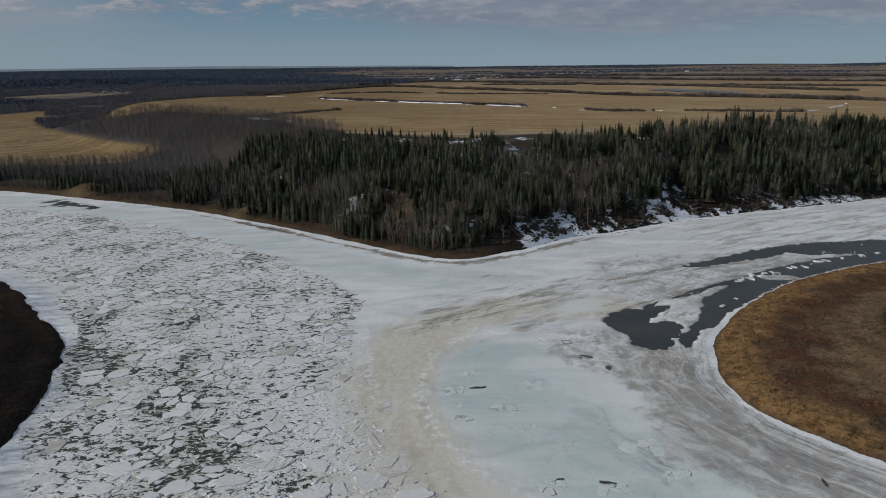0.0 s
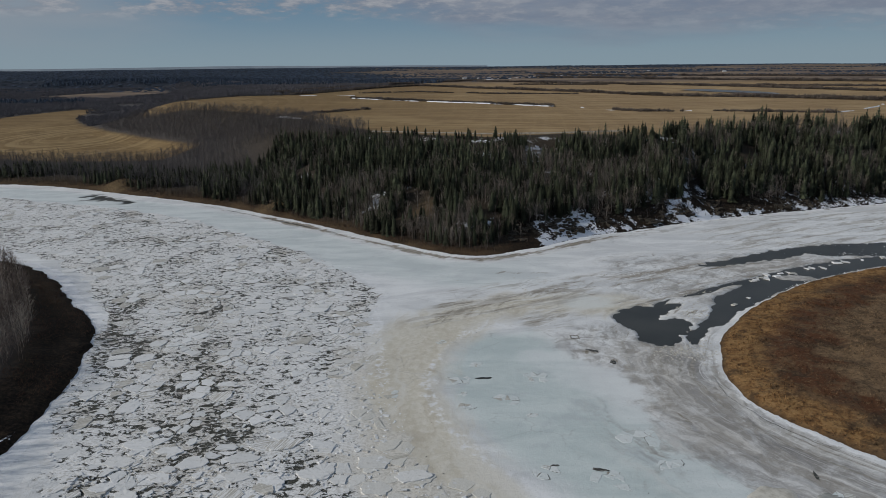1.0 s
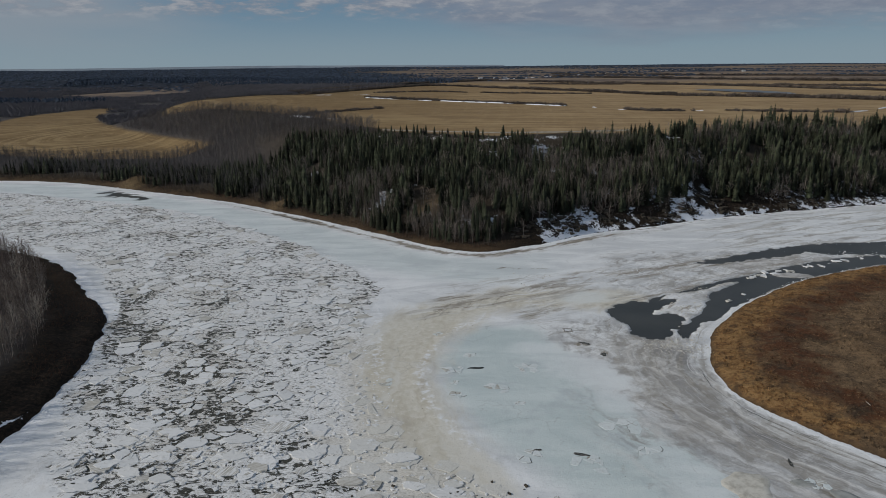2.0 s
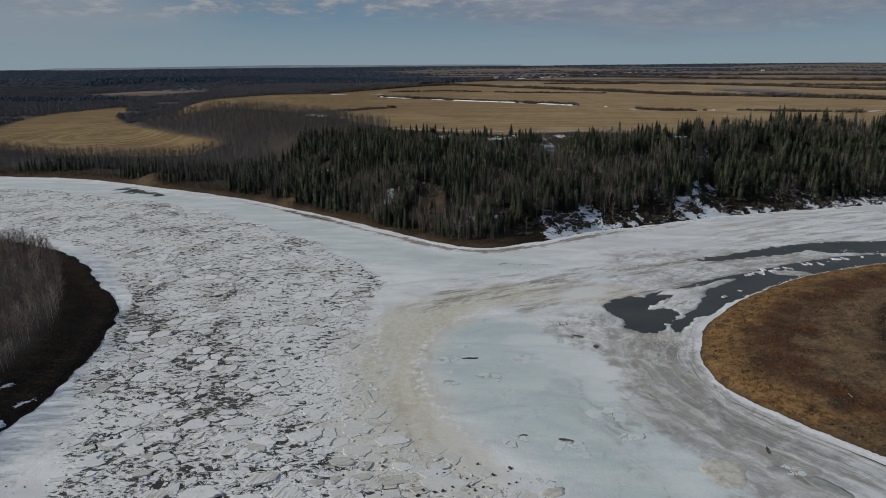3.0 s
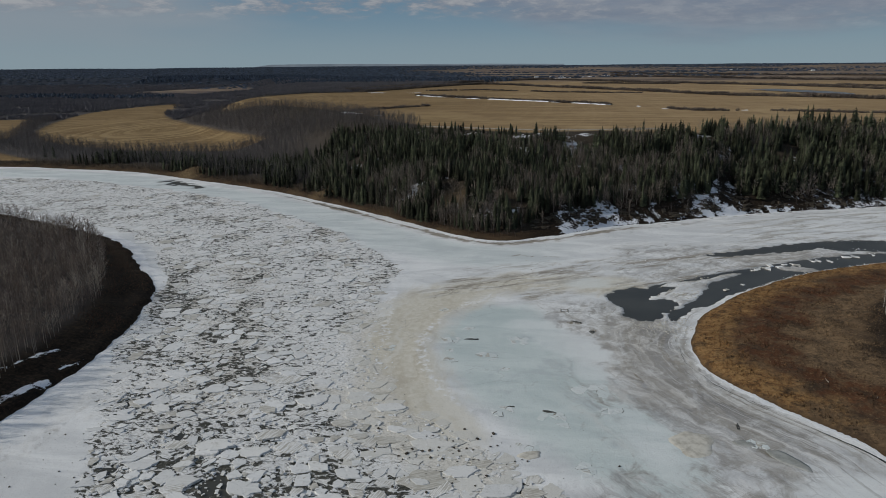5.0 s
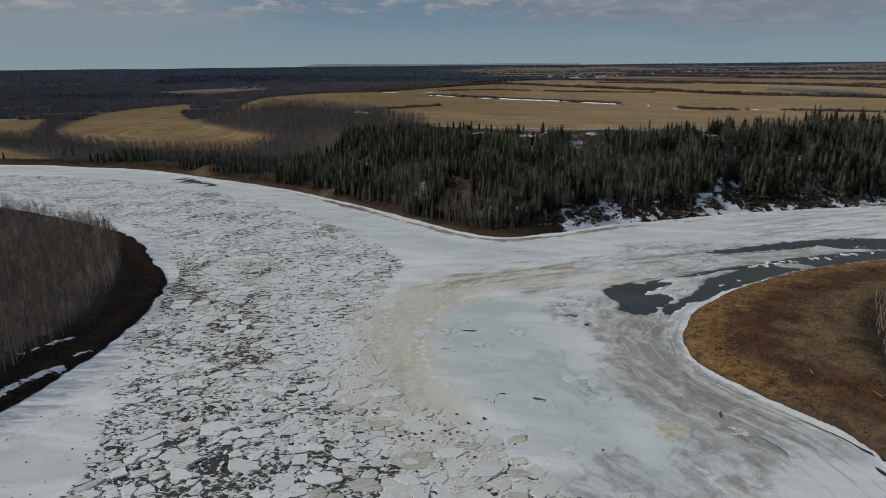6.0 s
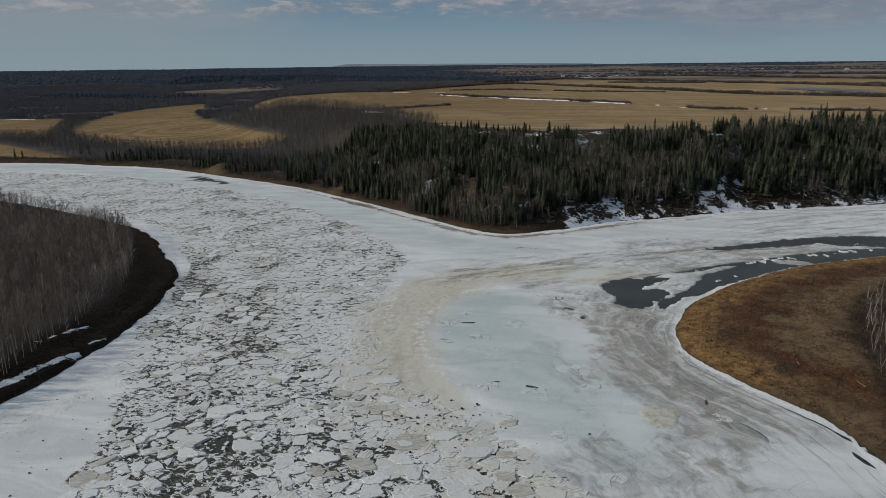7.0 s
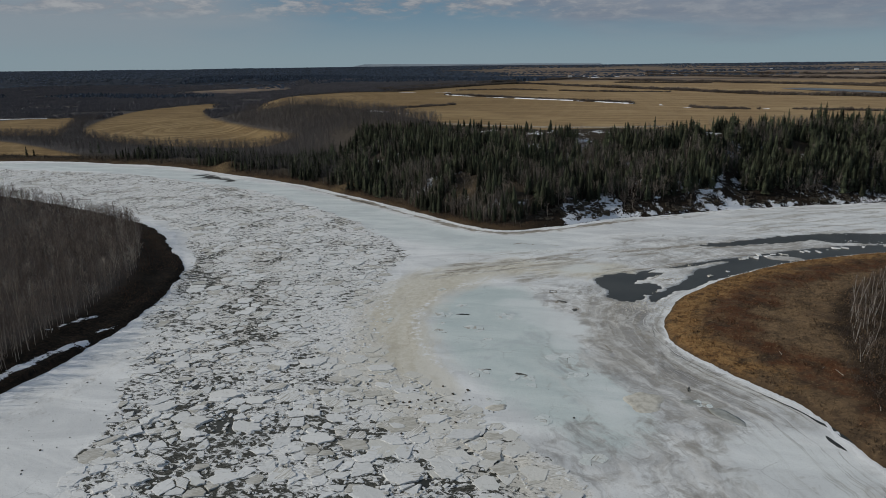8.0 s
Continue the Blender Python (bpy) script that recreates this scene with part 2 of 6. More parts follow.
def hay_color(n, co, small):
    """Dry meadow grass: tawny, rusty and dark patches, golden towards the water."""
    patch, clump, speck = n.noise(co, 0.11, 6, 0.65, 0.5), n.noise(n.stretch(co, loc=(13, 5, 0)), 0.42, 6, 0.7, 0.6), n.noise(n.stretch(co, loc=(7, 1, 0)), 1.1, 7, 0.75)
    hay = n.mix(n.ramp(patch, 0.38, 0.62), (0.072, 0.049, 0.032), (0.15, 0.10, 0.058))
    inland = n.math("ADD", n.attr("inland"), n.math("MULTIPLY", n.math("SUBTRACT", n.noise(co, 0.07, 6, 0.65, 0.8), 0.5), 34.0))
    rusty = n.math("MULTIPLY", n.ramp(inland, 8.0, 14.0), n.ramp(inland, 21.0, 28.0, 1.0, 0.0))
    hay = n.mix(n.math("MULTIPLY", rusty, n.ramp(n.noise(co, 0.2, 6, 0.7), 0.36, 0.58, 0.15, 0.95)), hay, (0.098, 0.043, 0.021))
    tawny = n.math("MULTIPLY", n.ramp(inland, 22.0, 27.0), n.ramp(inland, 33.0, 45.0, 1.0, 0.2))
    hay = n.mix(n.math("MULTIPLY", tawny, n.ramp(clump, 0.35, 0.6, 0.9, 0.3)), hay, (0.20, 0.135, 0.078))
    gold = n.mix(n.ramp(clump, 0.38, 0.62), (0.285, 0.172, 0.074), (0.165, 0.086, 0.034))
    gold_f = n.math("ADD", n.attr("gold"), n.math("MULTIPLY", n.math("SUBTRACT", n.noise(co, 0.14, 5, 0.7), 0.5), 1.3))
    hay = n.mix(n.ramp(gold_f, 0.35, 0.85), hay, gold)
    hay = n.mix(n.ramp(n.noise(n.stretch(co, loc=(2, 14, 0)), 0.16, 6, 0.7, 0.6), 0.52, 0.66, 0, 0.7), hay, (0.052, 0.038, 0.026))
    # dark grass clumps and specks; the tufts' small shadows are painted in too
    hay = n.mix(n.ramp(clump, 0.54, 0.66, 0, 0.6), hay, (0.042, 0.031, 0.021))
    hay = n.mix(n.ramp(speck, 0.53, 0.64, 0, 0.65), hay, (0.036, 0.027, 0.018))
    hay = n.mix(n.ramp(speck, 0.45, 0.35, 0, 0.5), hay, (0.27, 0.19, 0.105))
    return hay


def straw_material():
    m, n = material("dry_grass")
    co = n.put("ShaderNodeTexCoord").outputs["Object"]
    col = hay_color(n, co, n.noise(co, 0.9, 5, 0.7))
    hsv = n.put("ShaderNodeHueSaturation", None, Value=n.ramp(n.attr("tone"), 0, 1, 0.7, 1.8), Color=col)
    finish(n, hsv.outputs[0], 0.9)
    return m


def ground_material():
    m, n = material("ground")
    co = n.put("ShaderNodeTexCoord").outputs["Object"]
    big, mid, small = n.noise(co, 0.012, 4), n.noise(co, 0.09, 5), n.noise(co, 0.9, 5, 0.7)
    earth = n.mix(n.ramp(mid, 0.3, 0.7), (0.035, 0.025, 0.017), (0.075, 0.05, 0.03))
    earth = n.mix(n.ramp(small, 0.45, 0.75, 0, 0.5), earth, (0.12, 0.085, 0.046))
    floor = n.mix(n.ramp(small, 0.35, 0.7), (0.03, 0.024, 0.018), (0.075, 0.06, 0.042))
    col = n.mix(n.attr("wood"), earth, floor)
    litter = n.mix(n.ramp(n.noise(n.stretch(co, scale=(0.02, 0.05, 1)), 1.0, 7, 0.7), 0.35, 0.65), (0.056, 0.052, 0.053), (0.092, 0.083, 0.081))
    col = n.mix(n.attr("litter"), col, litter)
    rows = n.noise(n.stretch(co, rot=(0, 0, 0.12), scale=(0.006, 0.22, 1)), 1.0, 3, 0.6)
    rows2 = n.noise(n.stretch(co, rot=(0, 0, 0.06), scale=(0.004, 0.05, 1)), 1.0, 4, 0.6)
    tan = n.mix(n.ramp(rows, 0.35, 0.7), (0.20, 0.13, 0.06), (0.33, 0.228, 0.11))
    tan = n.mix(n.ramp(rows2, 0.4, 0.7, 0, 0.7), tan, (0.19, 0.122, 0.058))
    tan = n.mix(n.ramp(big, 0.5, 0.7, 0, 0.6), tan, (0.36, 0.255, 0.125))
    turn = n.put("ShaderNodeVectorMath", {"operation": "DISTANCE"}, i0=n.stretch(co, scale=(1.0, 0.55, 0.0)), i1=(-395.0, 385.0, 0.0)).outputs["Value"]
    swath = n.noise(n.put("ShaderNodeCombineXYZ", None, X=n.math("MULTIPLY", turn, 0.11), Y=n.math("MULTIPLY", mid, 1.2), Z=0.0).outputs[0], 1.0, 3, 0.6)
    tan = n.mix(n.math("MULTIPLY", n.ramp(turn, 90.0, 240.0, 0.8, 0.12), n.ramp(swath, 0.45, 0.6)), tan, (0.38, 0.275, 0.14))
    tan = n.mix(n.ramp(n.noise(co, 0.035, 6, 0.7), 0.5, 0.66, 0, 0.45), tan, (0.18, 0.12, 0.06))
    # paler, brighter stubble to the east, partly haze put into the colour
    field_haze = n.ramp(n.put("ShaderNodeSeparateXYZ", None, Vector=co).outputs[0], -300.0, 250.0)
    tan = n.put("ShaderNodeHueSaturation", None, Saturation=n.ramp(field_haze, 0, 1, 1.0, 0.93), Value=n.ramp(field_haze, 0, 1, 0.86, 1.3), Color=tan).outputs[0]
    col = n.mix(n.attr("field"), col, tan)
    hay = hay_color(n, co, small)
    col = n.mix(n.attr("meadow"), col, hay)
    col = n.mix(n.attr("peat"), col, n.mix(n.ramp(n.noise(n.stretch(co, scale=(1.1, 1.1, 1)), 1.0, 7, 0.75), 0.42, 0.66), (0.012, 0.010, 0.008), (0.046, 0.031, 0.02)))
    strips = n.noise(n.stretch(co, rot=(0, 0, 0.25), scale=(0.0016, 0.0075, 1)), 1.0, 5, 0.6)
    far = n.mix(n.ramp(strips, 0.42, 0.58), (0.12, 0.094, 0.08), (0.25, 0.187, 0.128))
    far = n.mix(n.ramp(n.noise(n.stretch(co, loc=(5, 2, 0), scale=(0.003, 0.012, 1)), 1.0, 4, 0.6), 0.72, 0.76), far, (0.55, 0.53, 0.50))
    col = n.mix(n.attr("mosaic"), col, far)
    # far wooded country, its colour tinted blue for haze like the conifers
    hazed_canopy = n.mix(n.ramp(n.noise(n.stretch(co, scale=(0.004, 0.012, 1)), 1.0, 6, 0.65), 0.38, 0.62), (0.017, 0.024, 0.038), (0.030, 0.037, 0.051))
    col = n.mix(n.attr("hinter"), col, hazed_canopy)
    col = n.mix(n.math("MULTIPLY", n.attr("grit"), 0.85), col, n.mix(n.ramp(small, 0.35, 0.7), (0.11, 0.078, 0.042), (0.20, 0.145, 0.082)))
    snow_edge = n.math("ADD", n.math("ADD", n.attr("snow"), n.math("MULTIPLY", n.math("SUBTRACT", n.noise(co, 1.1, 6, 0.75), 0.5), 1.5)), n.math("MULTIPLY", n.math("SUBTRACT", n.noise(co, 0.28, 5, 0.7), 0.5), 1.5))
    col = n.mix(n.ramp(snow_edge, 0.52, 0.6), col, (0.78, 0.80, 0.84))
    finish(n, col, 0.95, n.math("ADD", n.math("MULTIPLY", small, 0.5), n.math("MULTIPLY", n.noise(co, 4.0, 3), 0.3)), 0.6, 0.5, 0.1)
    return m


def lines_co(n, sway):
    """Coordinates that run along the drift past the right bank."""
    co = n.put("ShaderNodeCombineXYZ", None, X=n.math("MULTIPLY", n.attr("along"), 0.09), Y=n.math("MULTIPLY", n.attr("across"), 0.22), Z=0.0).outputs[0]
    return n.put("ShaderNodeVectorMath", {"operation": "MULTIPLY_ADD"}, i0=sway, i1=(0.7, 2.6, 0.0), i2=co).outputs[0]


def ice_material():
    m, n = material("river_ice")
    co = n.put("ShaderNodeTexCoord").outputs["Object"]
    flow = n.put("ShaderNodeCombineXYZ", None, X=n.math("MULTIPLY", n.attr("along"), 0.032), Y=n.math("MULTIPLY", n.attr("across"), 0.12), Z=0.0).outputs[0]
    sway = n.put("ShaderNodeTexNoise", None, Vector=co, Scale=0.06, Detail=4.0, Roughness=0.6).outputs[1]
    calm = flow
    flow = n.put("ShaderNodeVectorMath", {"operation": "MULTIPLY_ADD"}, i0=sway, i1=(0.9, 1.5, 0.0), i2=flow).outputs[0]
    flow_a, flow_b, flow_c = n.noise(flow, 1.0, 8, 0.66, 1.0), n.noise(n.stretch(flow, loc=(3.7, 9.1, 0)), 1.3, 8, 0.66, 0.7), n.noise(n.stretch(flow, loc=(8.1, 2.2, 0)), 0.6, 5, 0.6, 1.0)
    mid, small, fine = n.noise(co, 0.07, 5, 0.6, 0.6), n.noise(co, 0.5, 6, 0.65, 0.4), n.noise(co, 3.0, 5, 0.7)
    drift = n.noise(n.stretch(co, rot=(0, 0, -0.6), scale=(0.03, 0.09, 1)), 1.0, 6, 0.6, 0.8)
    white = n.mix(n.ramp(drift, 0.35, 0.65), (0.62, 0.632, 0.64), (0.81, 0.818, 0.818))
    white = n.mix(n.ramp(small, 0.55, 0.8, 0, 0.4), white, (0.50, 0.49, 0.46))
    blue = n.mix(n.ramp(drift, 0.35, 0.65), (0.525, 0.597, 0.588), (0.645, 0.705, 0.69))
    blue = n.mix(n.ramp(n.noise(n.stretch(co, loc=(4, 7, 0)), 0.09, 5, 0.6, 0.5), 0.52, 0.7, 0, 0.65), blue, (0.46, 0.505, 0.52))
    col = n.mix(n.attr("blue"), white, blue)
    silt_f = n.math("ADD", n.attr("silt"), n.math("MULTIPLY", n.math("SUBTRACT", flow_a, 0.5), 1.3))
    silt = n.mix(n.ramp(small, 0.35, 0.7), (0.58, 0.54, 0.44), (0.69, 0.655, 0.575))
    silt = n.mix(n.ramp(flow_b, 0.5, 0.66, 0, 0.7), silt, (0.48, 0.425, 0.325))
    silt = n.mix(n.ramp(flow_c, 0.52, 0.66, 0, 0.7), silt, (0.70, 0.68, 0.62))
    col = n.mix(n.ramp(silt_f, 0.12, 0.85, 0, 0.95), col, silt)
    dirt_f = n.math("ADD", n.attr("dirt"), n.math("MULTIPLY", n.math("SUBTRACT", flow_b, 0.5), 2.2))
    grey = n.mix(n.ramp(flow_c, 0.42, 0.6), (0.33, 0.328, 0.33), (0.47, 0.45, 0.41))
    grey = n.mix(n.ramp(small, 0.4, 0.75, 0, 0.5), grey, (0.56, 0.55, 0.54))
    col = n.mix(n.ramp(dirt_f, 0.35, 0.95, 0, 0.85), col, grey)
    blot = n.math("ADD", n.math("MULTIPLY", n.attr("dirt"), 0.35), n.noise(n.stretch(co, loc=(2, 8, 0)), 0.13, 7, 0.68, 1.0))
    col = n.mix(n.ramp(blot, 0.66, 0.82, 0, 0.75), col, (0.285, 0.265, 0.235))
    cloud = n.noise(n.stretch(co, loc=(6, 2, 0)), 0.17, 8, 0.68, 0.7)
    col = n.mix(n.math("MULTIPLY", n.ramp(n.attr("dirt"), 0.1, 0.5), n.ramp(cloud, 0.52, 0.66, 0, 0.6)), col, (0.34, 0.335, 0.335))
    col = n.mix(n.math("MULTIPLY", n.ramp(n.attr("dirt"), 0.1, 0.5), n.ramp(cloud, 0.46, 0.34, 0, 0.6)), col, (0.70, 0.695, 0.685))
    smear = n.noise(n.stretch(flow, loc=(11, 3, 0)), 0.9, 8, 0.66, 0.8)
    col = n.mix(n.math("MULTIPLY", n.attr("dirt"), n.ramp(smear, 0.53, 0.68), True), col, (0.21, 0.205, 0.20))
    scuff = n.noise(n.stretch(flow, loc=(4, 12, 0), scale=(1.6, 1.0, 1)), 3.2, 9, 0.78, 0.6)
    col = n.mix(n.math("MULTIPLY", n.ramp(n.attr("dirt"), 0.1, 0.6), n.ramp(scuff, 0.5, 0.64, 0, 0.6)), col, (0.26, 0.25, 0.235))
    bright = n.math("MULTIPLY", n.attr("dirt"), n.ramp(n.noise(n.stretch(flow, loc=(6, 6, 0)), 1.3, 8, 0.66, 0.5), 0.47, 0.66))
    col = n.mix(n.math("MULTIPLY", bright, 0.9, True), col, (0.70, 0.68, 0.645))
    mud_f = n.math("ADD", n.attr("mud"), n.math("MULTIPLY", n.math("SUBTRACT", n.noise(n.stretch(calm, loc=(1.3, 4.4, 0), scale=(1.0, 1.6, 1)), 2.0, 9, 0.7, 0.8), 0.5), 1.9))
    col = n.mix(n.ramp(mud_f, 0.5, 0.85, 0, 0.9), col, n.mix(n.ramp(small, 0.35, 0.65), (0.16, 0.135, 0.095), (0.30, 0.26, 0.20)))
    lines = n.put("ShaderNodeCombineXYZ", None, X=n.math("MULTIPLY", n.attr("along"), 0.03), Y=n.math("MULTIPLY", n.attr("across"), 0.55), Z=0.0).outputs[0]
    lines = n.put("ShaderNodeVectorMath", {"operation": "MULTIPLY_ADD"}, i0=sway, i1=(0.4, 2.2, 0.0), i2=lines).outputs[0]
    lines = n.noise(lines, 1.0, 9, 0.72, 0.3)
    col = n.mix(n.math("MULTIPLY", n.attr("scour"), n.ramp(lines, 0.52, 0.61, 0, 0.85)), col, n.mix(n.ramp(small, 0.4, 0.65), (0.22, 0.205, 0.18), (0.42, 0.395, 0.35)))
    col = n.mix(n.math("MULTIPLY", n.attr("scour"), n.ramp(lines, 0.46, 0.36, 0, 0.8)), col, (0.74, 0.735, 0.72))
    combed = n.noise(n.stretch(lines_co(n, sway), loc=(5, 1, 0)), 1.0, 9, 0.75, 0.4)
    col = n.mix(n.math("MULTIPLY", n.ramp(n.attr("dirt"), 0.08, 0.5), n.ramp(combed, 0.52, 0.66, 0, 0.52)), col, n.mix(n.ramp(flow_c, 0.42, 0.6), (0.20, 0.19, 0.175), (0.36, 0.325, 0.27)))
    col = n.mix(n.math("MULTIPLY", n.ramp(n.attr("dirt"), 0.08, 0.5), n.ramp(combed, 0.47, 0.36, 0, 0.4)), col, (0.72, 0.715, 0.70))
    braid_co = n.put("ShaderNodeVectorMath", {"operation": "MULTIPLY_ADD"}, i0=sway, i1=(0.3, 0.9, 0.0), i2=n.stretch(n.stretch(co, rot=(0, 0, -0.46)), scale=(0.035, 0.2, 1))).outputs[0]
    braid, torn_b = n.noise(braid_co, 1.0, 9, 0.7, 0.3), n.noise(n.stretch(braid_co, loc=(7, 3, 0)), 2.2, 9, 0.75, 0.2)
    braid_f = n.attr("braid")
    col = n.mix(n.math("MULTIPLY", braid_f, n.ramp(torn_b, 0.5, 0.4, 0, 0.75)), col, (0.74, 0.745, 0.745))
    col = n.mix(n.math("MULTIPLY", braid_f, n.ramp(torn_b, 0.53, 0.62, 0, 0.6)), col, (0.42, 0.40, 0.37))
    col = n.mix(n.math("MULTIPLY", braid_f, n.ramp(braid, 0.49, 0.57, 0, 0.9)), col, n.mix(n.ramp(torn_b, 0.42, 0.58), (0.50, 0.475, 0.43), (0.24, 0.212, 0.172)))
    # glare and whiter ice, both laid on as colour
    col = n.mix(n.math("MULTIPLY", n.attr("pale"), n.ramp(drift, 0.3, 0.6, 0.35, 0.8)), col, (0.73, 0.765, 0.76))
    # cracks
    warp = n.put("ShaderNodeVectorMath", {"operation": "ADD"}, i0=co, i1=n.put("ShaderNodeTexNoise", None, Vector=co, Scale=0.25, Detail=4.0).outputs[1]).outputs[0]
    edge = n.put("ShaderNodeTexVoronoi", {"feature": "DISTANCE_TO_EDGE"}, Vector=n.stretch(warp, scale=(0.085, 0.12, 1)), Scale=1.0).outputs["Distance"]
    crack = n.math("MULTIPLY", n.ramp(edge, 0.0, 0.022, 1, 0), n.ramp(n.noise(co, 0.045, 4), 0.52, 0.62))
    col = n.mix(n.math("MULTIPLY", crack, 0.28), col, (0.25, 0.25, 0.24))
    # packed slush between the floes
    torn = n.noise(n.stretch(co, rot=(0, 0, 0.25), scale=(0.46, 0.7, 1)), 1.0, 8, 0.7, 0.8)
    shred = n.noise(n.stretch(co, loc=(5, 3, 0), rot=(0, 0, -0.2), scale=(1.3, 2.0, 1)), 1.0, 6, 0.7, 0.4)
    slush = n.mix(n.ramp(shred, 0.32, 0.58), (0.50, 0.485, 0.45), (0.82, 0.82, 0.815))
    slush = n.mix(n.ramp(n.noise(co, 0.05, 4, 0.6), 0.54, 0.68, 0, 0.6), slush, (0.50, 0.46, 0.39))
    slush = n.mix(n.ramp(n.attr("silt"), 0.1, 0.75, 0, 0.8), slush, n.mix(n.ramp(shred, 0.35, 0.6), (0.47, 0.44, 0.375), (0.66, 0.625, 0.55)))
    slush = n.mix(n.math("MULTIPLY", n.attr("churn"), n.ramp(shred, 0.4, 0.6, 0.8, 0.25)), slush, (0.44, 0.395, 0.32))
    patchy = n.noise(n.stretch(co, loc=(2, 2, 0)), 0.05, 3)
    dark_f = n.math("ADD", torn, n.math("MULTIPLY", n.math("SUBTRACT", patchy, 0.5), n.ramp(n.attr("open"), 0.0, 1.0, 0.25, 0.5)))
    dark_f = n.math("ADD", dark_f, n.math("MULTIPLY", n.math("SUBTRACT", n.attr("open"), 0.0), 0.05))
    dark_f = n.math("ADD", dark_f, n.math("MULTIPLY", n.attr("mud"), 0.08))
    dark_f = n.math("SUBTRACT", dark_f, n.math("MULTIPLY", n.attr("silt"), 0.2))
    slush = n.mix(n.ramp(dark_f, 0.538, 0.57), slush, n.mix(n.ramp(shred, 0.46, 0.62), (0.036, 0.037, 0.030), (0.115, 0.11, 0.092)))
    col = n.mix(n.ramp(n.math("ADD", n.attr("slush"), n.math("MULTIPLY", n.math("SUBTRACT", torn, 0.5), 0.8)), 0.4, 0.6), col, slush)
    snow_f = n.math("ADD", n.attr("snow"), n.math("MULTIPLY", n.math("SUBTRACT", small, 0.5), 0.9))
    col = n.mix(n.ramp(snow_f, 0.35, 0.6), col, n.mix(n.ramp(drift, 0.3, 0.7), (0.76, 0.77, 0.79), (0.86, 0.865, 0.865)))
    wet = n.attr("thin")
    col = n.mix(n.math("MULTIPLY", wet, 0.75), col, (0.15, 0.15, 0.14))
    grain = n.noise(co, 2.2, 7, 0.78)
    col = n.mix(n.ramp(grain, 0.54, 0.70, 0, 0.45), col, (0.27, 0.26, 0.24))
    col = n.mix(n.ramp(n.noise(n.stretch(co, loc=(3, 1, 0)), 0.9, 7, 0.75), 0.55, 0.72, 0, 0.3), col, (0.80, 0.80, 0.79))
    rough = n.ramp(n.math("MAXIMUM", n.attr("blue"), wet), 0.0, 1.0, 0.85, 0.5)
    high = n.math("ADD", n.math("MULTIPLY", small, 0.6), n.math("MULTIPLY", fine, 0.25))
    high = n.math("ADD", high, n.math("MULTIPLY", n.math("MULTIPLY", n.attr("slush"), n.math("SUBTRACT", 1.0, n.ramp(dark_f, 0.5, 0.62))), 1.2))
    finish(n, col, rough, high, 0.4, 0.35, 0.3)
    return m


def water_material():
    m, n = material("open_water")
    co = n.put("ShaderNodeTexCoord").outputs["Object"]
    col = n.mix(n.ramp(n.noise(co, 0.05, 4), 0.35, 0.65), (0.034, 0.034, 0.028), (0.055, 0.054, 0.045))
    finish(n, col, 0.3, n.noise(co, 1.5, 4), 0.1, 0.05, 0.3)
    return m


def floe_material(name, low, high):
    m, n = material(name)
    co = n.put("ShaderNodeTexCoord").outputs["Object"]
    rnd = n.math("FRACT", n.math("ADD", n.put("ShaderNodeObjectInfo").outputs["Random"], n.attr("tone")))
    small, fine = n.noise(co, 0.7, 6, 0.7), n.noise(co, 4.0, 5, 0.7)
    col = n.mix(rnd, low, high)
    col = n.mix(n.math("MULTIPLY", n.ramp(rnd, 0.88, 0.90), 0.65), col, (0.46, 0.44, 0.39))
    lines = n.noise(n.stretch(co, rot=(0, 0, 0.5), scale=(0.3, 2.2, 1)), 1.0, 4, 0.6)
    col = n.mix(n.ramp(lines, 0.54, 0.72, 0, 0.35), col, (0.45, 0.44, 0.40))
    col = n.mix(n.ramp(small, 0.55, 0.7, 0, 0.6), col, (0.36, 0.35, 0.31))
    silt = n.attr("silt")
    col = n.mix(n.math("MULTIPLY", silt, 0.7), col, n.mix(n.ramp(fine, 0.35, 0.65), (0.52, 0.495, 0.42), (0.66, 0.64, 0.575)))
    stripes = n.noise(n.stretch(n.stretch(co, rot=(0, 0, -1.25)), scale=(0.25, 3.0, 1)), 1.0, 4, 0.65)
    other = n.noise(n.stretch(n.stretch(co, rot=(0, 0, -0.45)), scale=(0.25, 3.0, 1)), 1.0, 4, 0.65)
    stripes = n.put("ShaderNodeMix", None, i0=n.ramp(rnd, 0.84, 0.845), i2=stripes, i3=other).outputs[0]
    col = n.mix(n.math("MULTIPLY", n.ramp(rnd, 0.72, 0.76), n.ramp(stripes, 0.42, 0.6, 0, 0.75)), col, (0.36, 0.335, 0.28))
    col = n.mix(n.attr("wet"), col, n.mix(n.ramp(fine, 0.4, 0.65), (0.06, 0.055, 0.04), (0.20, 0.185, 0.15)))
    finish(n, col, 0.8, n.math("ADD", small, n.math("MULTIPLY", fine, 0.3)), 0.5, 0.2, 0.3)
    return m


